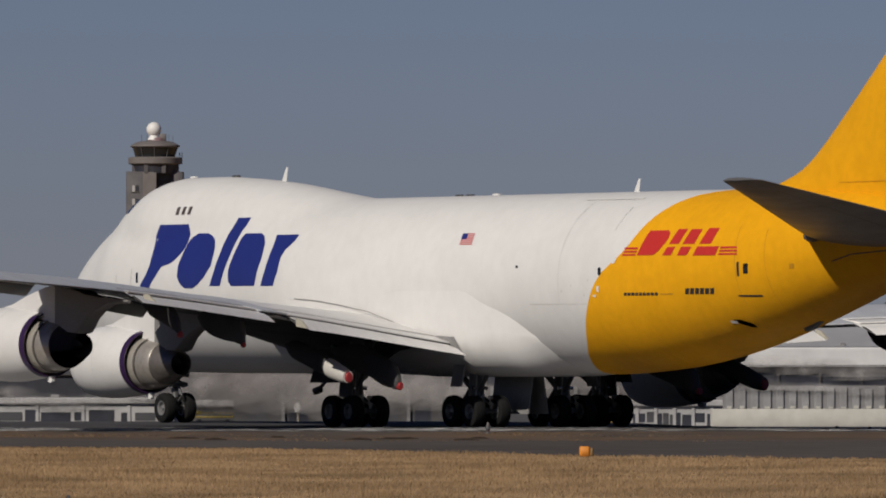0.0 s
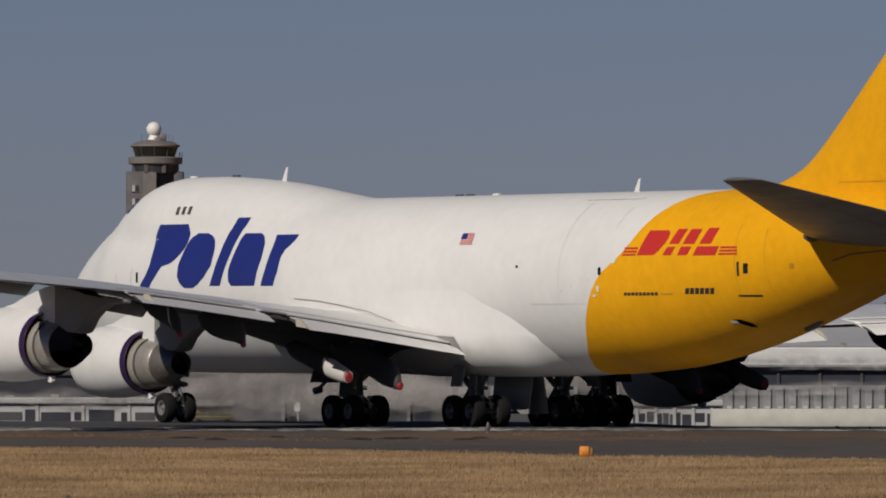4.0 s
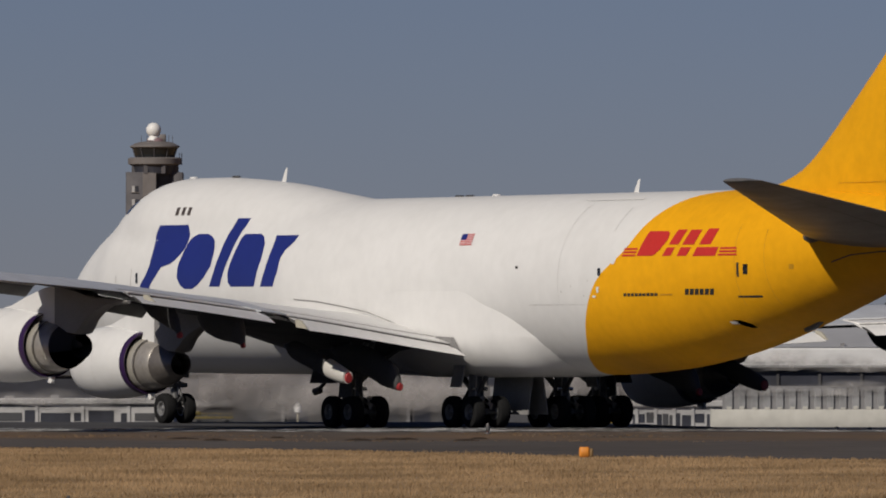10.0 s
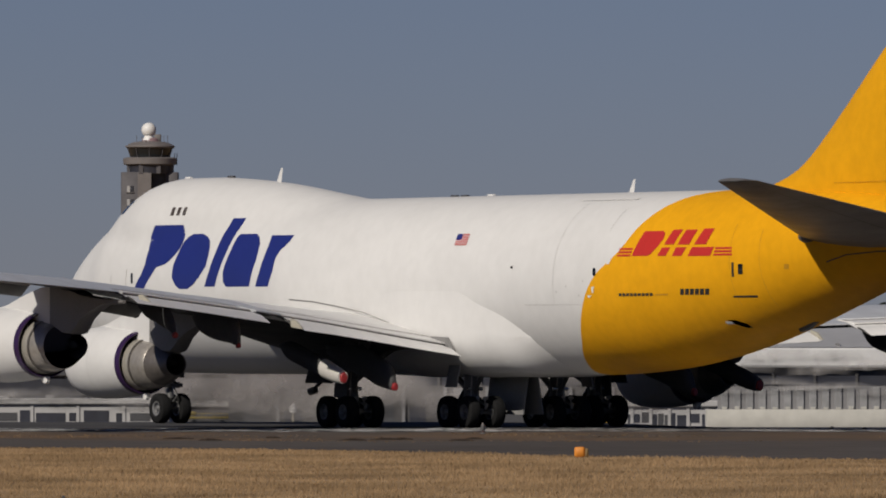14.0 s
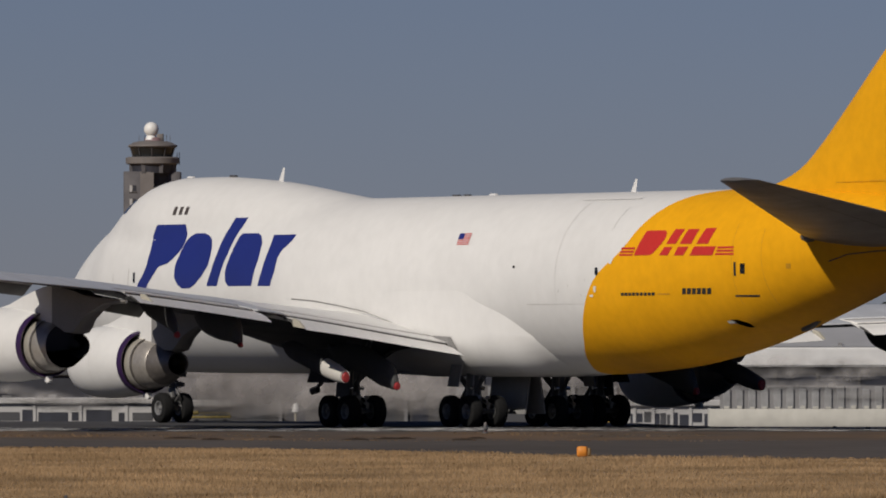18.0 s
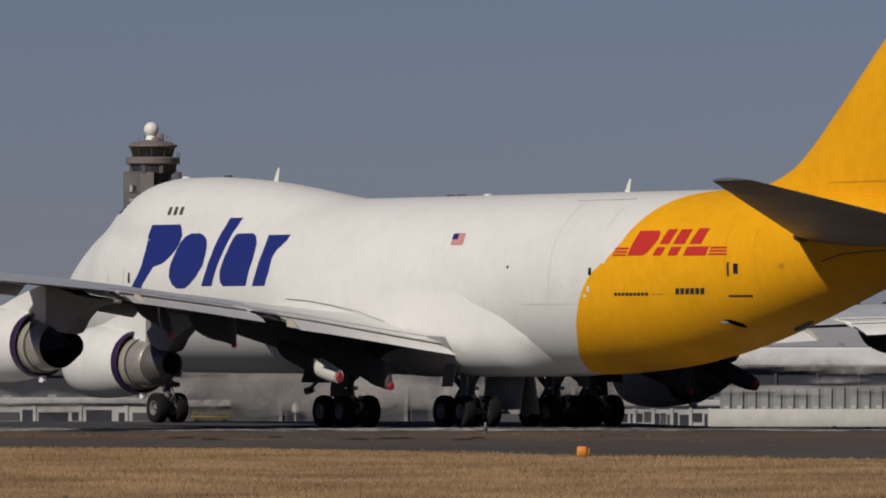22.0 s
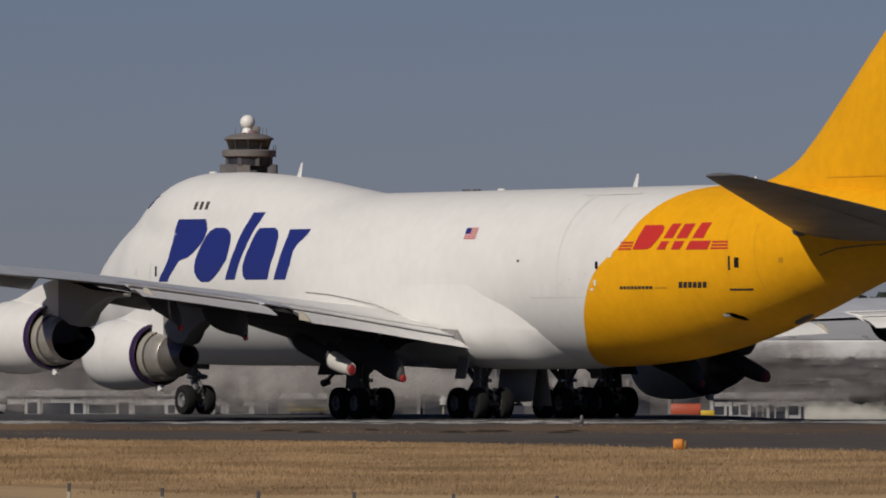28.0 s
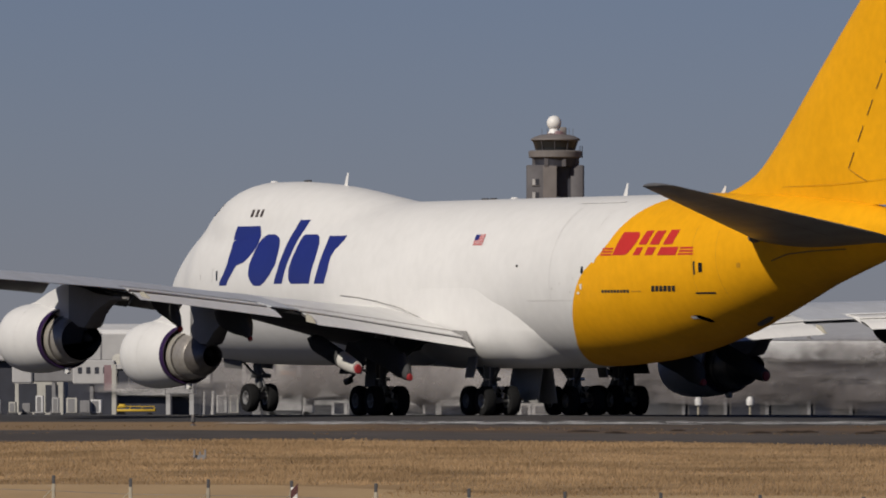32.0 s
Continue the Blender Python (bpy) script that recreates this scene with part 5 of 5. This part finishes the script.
baggage_cart(-97.4, 1400, 5.2)
baggage_cart(-33.4, 1400, 5.4, OLIVE)
def container(x, y, w, h, m):
    b = stand("cargo_container", "pale cargo container on an apron dolly", "container", x, y, group="apron containers")
    mesh("box", *block(0, w, 0, 1.6, 0.6, 0.6 + h, 0.06), m, b, smooth=False)
    mesh("door_panel", *block(0.15 * w, 0.75 * w, -0.04, 0.05, 0.75, 0.45 + h), GREYW, b, smooth=False)
    mesh("dolly", *block(-0.2, w + 0.2, 0.1, 1.5, 0.35, 0.6, 0.04), DKGREY, b, smooth=False)
    for q in (0.2, w - 0.2):
        for yy in (0.15, 1.45):
            mesh("tyre", *tube((q, yy - 0.08, 0.2), (q, yy + 0.08, 0.2), 0.22, n=10), TYRE, b)


rc = np.random.RandomState(9)
for i, x in enumerate((-117.2, -114.9, -113.2, -111.3, -109.4, -107.2, -105.3, -103.9, -86.6, -84.4)):
    container(x, 1436 + 8 * rc.rand(), 0.9 + 0.7 * rc.rand(), 1.2 + 1.3 * rc.rand(), (CLAD, CONC, GREYW, FASCIA)[i % 4])

# far woods that close the view
rs = np.random.RandomState(3)
TV, TF = [], []
for i in range(2600):
    x, y = -900 + 1800 * rs.rand(), 4100 + 300 * rs.rand()
    h, r = (8 + 7 * rs.rand() if x < 60 else 24 + 4.5 * rs.rand()), 5 + 6 * rs.rand()
    o = len(TV)
    ringn = 7
    for zz, rr in ((-12, 0.7), (h * 0.3 - 6, 1.0), (h * 0.75 - 6, 0.8), (h - 6, 0.25)):
        for k in range(ringn):
            a = 2 * math.pi * k / ringn
            j = 0.75 + 0.5 * rs.rand()
            TV.append((x + r * rr * j * math.cos(a), y + r * rr * j * math.sin(a), zz + rs.rand()))
    for lv in range(3):
        for k in range(ringn):
            TF.append((o + lv * ringn + k, o + lv * ringn + (k + 1) % ringn, o + (lv + 1) * ringn + (k + 1) % ringn, o + (lv + 1) * ringn + k))
    TF.append(tuple(o + 3 * ringn + k for k in range(ringn)))
tagged(mesh("far_woods", TV, TF, TREES, smooth=False), "distant dark woods along the horizon", "woods", kind="stuff")

# near field: marker box, edge lights, fence
box = stand("marker_box", "small orange marker box in the dry grass", "box", 3.98, 289)
mesh("housing", *block(-0.19, 0.10, -0.2, 0.2, 0.02, 0.30, 0.04), ORANGE, box)
mesh("end_plate", *block(0.10, 0.20, -0.17, 0.17, 0.02, 0.26, 0.03), mat("dull_box_end", (0.204, 0.128, 0.051), 0.7), box)


def edge_light(x, y):
    b = stand("edge_light", "small grey edge light on a dull red stem", "light", x, y, group="runway edge lights")
    mesh("stem", *tube((0, 0, -0.02), (0, 0, 0.14), 0.04, n=8), REDLAMP, b)
    mesh("base", *revolve([(0, 0.13), (0.05, 0.11), (0.06, 0.05)], axis="z", n=12), DKGREY, b)
    mesh("housing", *revolve([(0.12, 0.05), (0.15, 0.085), (0.28, 0.08), (0.30, 0.06)], axis="z", n=12), STRUT, b)
    mesh("lens", *revolve([(0.29, 0.055), (0.36, 0.05), (0.40, 0.03), (0.405, 0.004)], axis="z", n=12), TOWERL, b)


edge_light(1.62, 371)
edge_light(-23.4, 376)
for x, y in ((14.88, 394.0), (16.0, 391.0)):
    low_light = stand("inset_light", "low black light on the taxiway edge", "light", x, y, group="taxiway edge lights")
    mesh("body", *revolve([(0, 0.10), (0.05, 0.10), (0.10, 0.07), (0.11, 0.005)], axis="z", n=12), DKGREY, low_light)
# clods torn out of the verge
CLOD = mat("dark_soil_clod", (0.045, 0.032, 0.024), 0.95, var=0.3, big=2, fine=9, bump=0.03, spec=0.1)
rs = np.random.RandomState(15)
for x, y, w in ((0.74, 342.5, 0.45), (-7.46, 343.5, 0.42), (-2.78, 343.5, 0.5), (-1.71, 346, 0.5), (-1.16, 347, 0.4), (-8.69, 349, 0.55), (1.2, 349, 0.35), (-5.55, 352, 0.3)):
    clod = stand("turf_clod", "dark brown clod of turf on the verge", "clod", x, y, group="clods on the verge")
    rings = []
    for q, z in ((1, -0.01), (0.92, 0.03), (0.6, 0.055), (0.2, 0.065)):
        rings.append([(w * q * (0.8 + 0.4 * rs.rand()) * math.cos(a), 0.4 * w * q * math.sin(a), z * (0.7 + 0.6 * rs.rand()) if z > 0 else z) for a in (2 * math.pi * k / 14 for k in range(14))])
    mesh("lump", *loft(rings), CLOD, clod)
for x in (-6.9, -4.43):
    white_lamp = stand("field_lamp", "small white field light", "light", x, 500, group="field lights")
    mesh("lamp_post", *tube((0, 0, -0.1), (0, 0, 0.5), 0.06, n=8), POST, white_lamp)
    mesh("lamp_head", *revolve([(0.45, 0.05), (0.5, 0.17), (0.75, 0.19), (0.9, 0.12), (0.93, 0.01)], axis="z", n=14), DOME, white_lamp)
drain = stand("drain_cover", "small grey inspection cover frame in the grass", "cover", -16.38, 266)
mesh("frame", *merge(block(-0.16, 0.16, -0.1, 0.1, 0.0, 0.05), block(-0.16, -0.12, -0.1, 0.1, 0, 0.26), block(0.12, 0.16, -0.1, 0.1, 0, 0.26), block(-0.13, 0.13, -0.02, 0.02, 0.05, 0.12), block(-0.02, 0.02, -0.03, 0.03, 0.1, 0.2)), GREYW, drain)

# low wire fence in the foreground
fence = tagged(new("wire_fence"), "low wire fence with short weathered posts", "fence")
FENCE = [(-16.2, 180), (-14.7, 177), (-13.16, 174), (-11.6, 170), (-10.27, 169), (-8.84, 167.5), (-7.33, 164), (-5.67, 158.5), (-4.12, 155), (-2.68, 154), (-1.2, 152), (0.3, 150), (1.8, 148)]
for x, y in FENCE:
    mesh("post", *block(x - 0.03, x + 0.03, y - 0.03, y + 0.03, -0.05, 0.62, 0.01), POST, fence, smooth=False)
    mesh("post_cap", *block(x - 0.026, x + 0.026, y - 0.026, y + 0.026, 0.62, 0.76, 0.008), DKGREY, fence, smooth=False)
    mesh("brace", *tube((x, y, 0.56), (x - 0.55, y + 0.1, 0.0), 0.008, n=5), POST, fence)
for (xa, ya), (xb, yb) in zip(FENCE, FENCE[1:]):
    for z in (0.25, 0.5):
        mesh("wire", *tube((xa, ya, z), (xb, yb, z), 0.004, n=5), WIRE, fence)
mark = stand("marker_post", "white marker post with dark maroon slanted bands", "post", -8.77, 167.0)
mesh("post", *block(-0.055, 0.055, -0.03, 0.03, -0.05, 0.66, 0.01), DOME, mark, smooth=False)
MAROON = mat("dark_maroon_band", (0.075, 0.02, 0.02), 0.6)
for z in (0.22, 0.46):
    mesh("band", *loft([[(-0.058, q, z), (0.058, q, z + 0.12), (0.058, q, z + 0.26), (-0.058, q, z + 0.14)] for q in (-0.034, 0.034)]), MAROON, mark, smooth=False)

# exhaust haze low over the pavement, in slow puffs
haze = tagged(new("exhaust_haze"), "grey engine exhaust haze drifting over the runway", "smoke")
PUFFS = []
rs = np.random.RandomState(21)


def puff(x, y, z, lx, lz, late=0.0, material=HAZE):
    """A soft lump of haze; late is how far off to the side it waits until the engines spool up."""
    i = len(PUFFS)
    v, f = [], []
    for j in range(9):
        for k in range(24):
            r, a = math.sin(radians(1 + 11 * j)), 2 * math.pi * k / 24
            q = (r * math.cos(a), -math.cos(radians(1 + 11 * j)), r * math.sin(a))
            v.append((q[0] * lx * (1 + 0.2 * noise.noise(Vector((q[0] * 2, q[2] * 2, i)))), q[1], q[2] * lz * (1 + 0.3 * noise.noise(Vector((q[0] * 3, q[2] * 2, 7 + i))))))
    f = [(24 * j + k, 24 * j + (k + 1) % 24, 24 * j + 24 + (k + 1) % 24, 24 * j + 24 + k) for j in range(8) for k in range(24)] + [tuple(range(24))]
    ob = mesh("puff", v, f, material, haze)
    ob.location = (x, y, z)
    PUFFS.append((ob, 6.3 * rs.rand(), 0.3 + 0.5 * rs.rand(), late))


for k in range(12):
    puff(-11.0 + 0.95 * k + 0.6 * rs.rand(), 452 + 24 * rs.rand(), 0.5 + 1.0 * rs.rand(), 2.2 + 1.0 * rs.rand(), 1.3 + 0.6 * rs.rand())
for k in range(4):
    puff(5.4 + 1.5 * k, 468 + 16 * rs.rand(), 1.0 + 1.2 * rs.rand(), 2.2 + 0.9 * rs.rand(), 1.2 + 0.6 * rs.rand())
for k in range(18):
    puff(6.5 + 0.9 * k, 472 + 34 * rs.rand(), 0.3 + 2.3 * rs.rand(), 2.6 + 1.6 * rs.rand(), 0.9 + 0.8 * rs.rand(), -17.0, DARK_TONE)
for k in range(9):
    puff(6.5 + 1.4 * k, 474 + 8 * rs.rand(), 0.1 + 0.5 * rs.rand(), 2.2 + 1.0 * rs.rand(), 0.75 + 0.3 * rs.rand(), -17.0, DARK_TONE)
for k in range(9):
    puff(-20.5 + 1.3 * k, 478 + 12 * rs.rand(), 0.2 + 0.7 * rs.rand(), 1.6 + 0.9 * rs.rand(), 0.4 + 0.25 * rs.rand(), 0.0, SHIMMER)
for k in range(16):
    puff(9.5 + 0.75 * k, 486 + 16 * rs.rand(), (2.25, 1.15, 1.75, 0.8)[k % 4] + 0.3 * rs.rand(), 1.6 + 1.2 * rs.rand(), 0.35 + 0.3 * rs.rand(), 0.0, SHIMMER)
for k in range(10):
    puff(-13.0 + 1.7 * k + 0.6 * rs.rand(), 450 + 30 * rs.rand(), 0.6 + 1.2 * rs.rand(), 2.6 + 1.2 * rs.rand(), 1.4 + 0.7 * rs.rand(), 25.0)

# ---- what moves ----
ROLL = [(0, 0), (17, 0), (18, 0.03), (19.0, 0.08), (20.0, 0.17), (21.0, 0.29), (22.0, 0.48), (23.0, 0.77), (24.0, 1.16), (24.5, 1.43), (25.0, 1.74), (25.5, 2.16), (26.5, 3.45), (27.5, 5.35), (28.0, 6.81), (28.5, 8.56),
        (29.0, 10.72), (29.5, 13.22), (30.0, 16.06), (30.5, 19.32), (31.0, 23.03), (31.5, 27.32), (32.0, 32.16)]
HEADING, BEND = 30.63, -3.70


def plane_pose(s):
    a, b = HEADING + BEND * s / 40, radians(HEADING + BEND * s / 80)
    return pose(2.204 - s * math.sin(b), 403.245 + s * math.cos(b), 0.016, 0, 0, 90 + a)


def motions():
    far = pchip(ROLL)
    ts = [0, 17] + [17 + 0.5 * i for i in range(1, 17)] + [25.5 + 0.1 * i for i in range(0, 66)]
    ts = sorted(set(round(t, 2) for t in ts if t <= 32))
    walk(plane, [(t, plane_pose(far(t))) for t in ts])
    start = plane_pose(0).translation
    walk(haze, [(t, Matrix.Translation(plane_pose(far(t)).translation - start)) for t in ts])
    spool = pchip([(0, 1), (23, 1), (26, 0.75), (28, 0.36), (29, 0.16), (30, 0.06), (31.5, 0), (32, 0)])
    for ob, phase, drift, late in PUFFS:
        p = ob.location.copy()
        walk(ob, [(t, Matrix.Translation(p + Vector((drift * math.sin(0.8 * t + phase) - late * spool(t), 0, 0.2 * math.sin(1.1 * t + phase))))) for t in [0.8 * i for i in range(41)]])
    for w in WHEELS:
        p = w.matrix_basis.translation.copy()
        walk(w, [(t, Matrix.Translation(p) @ Matrix.Rotation(far(t) / 0.61, 4, "Y")) for t in ts])


motions()
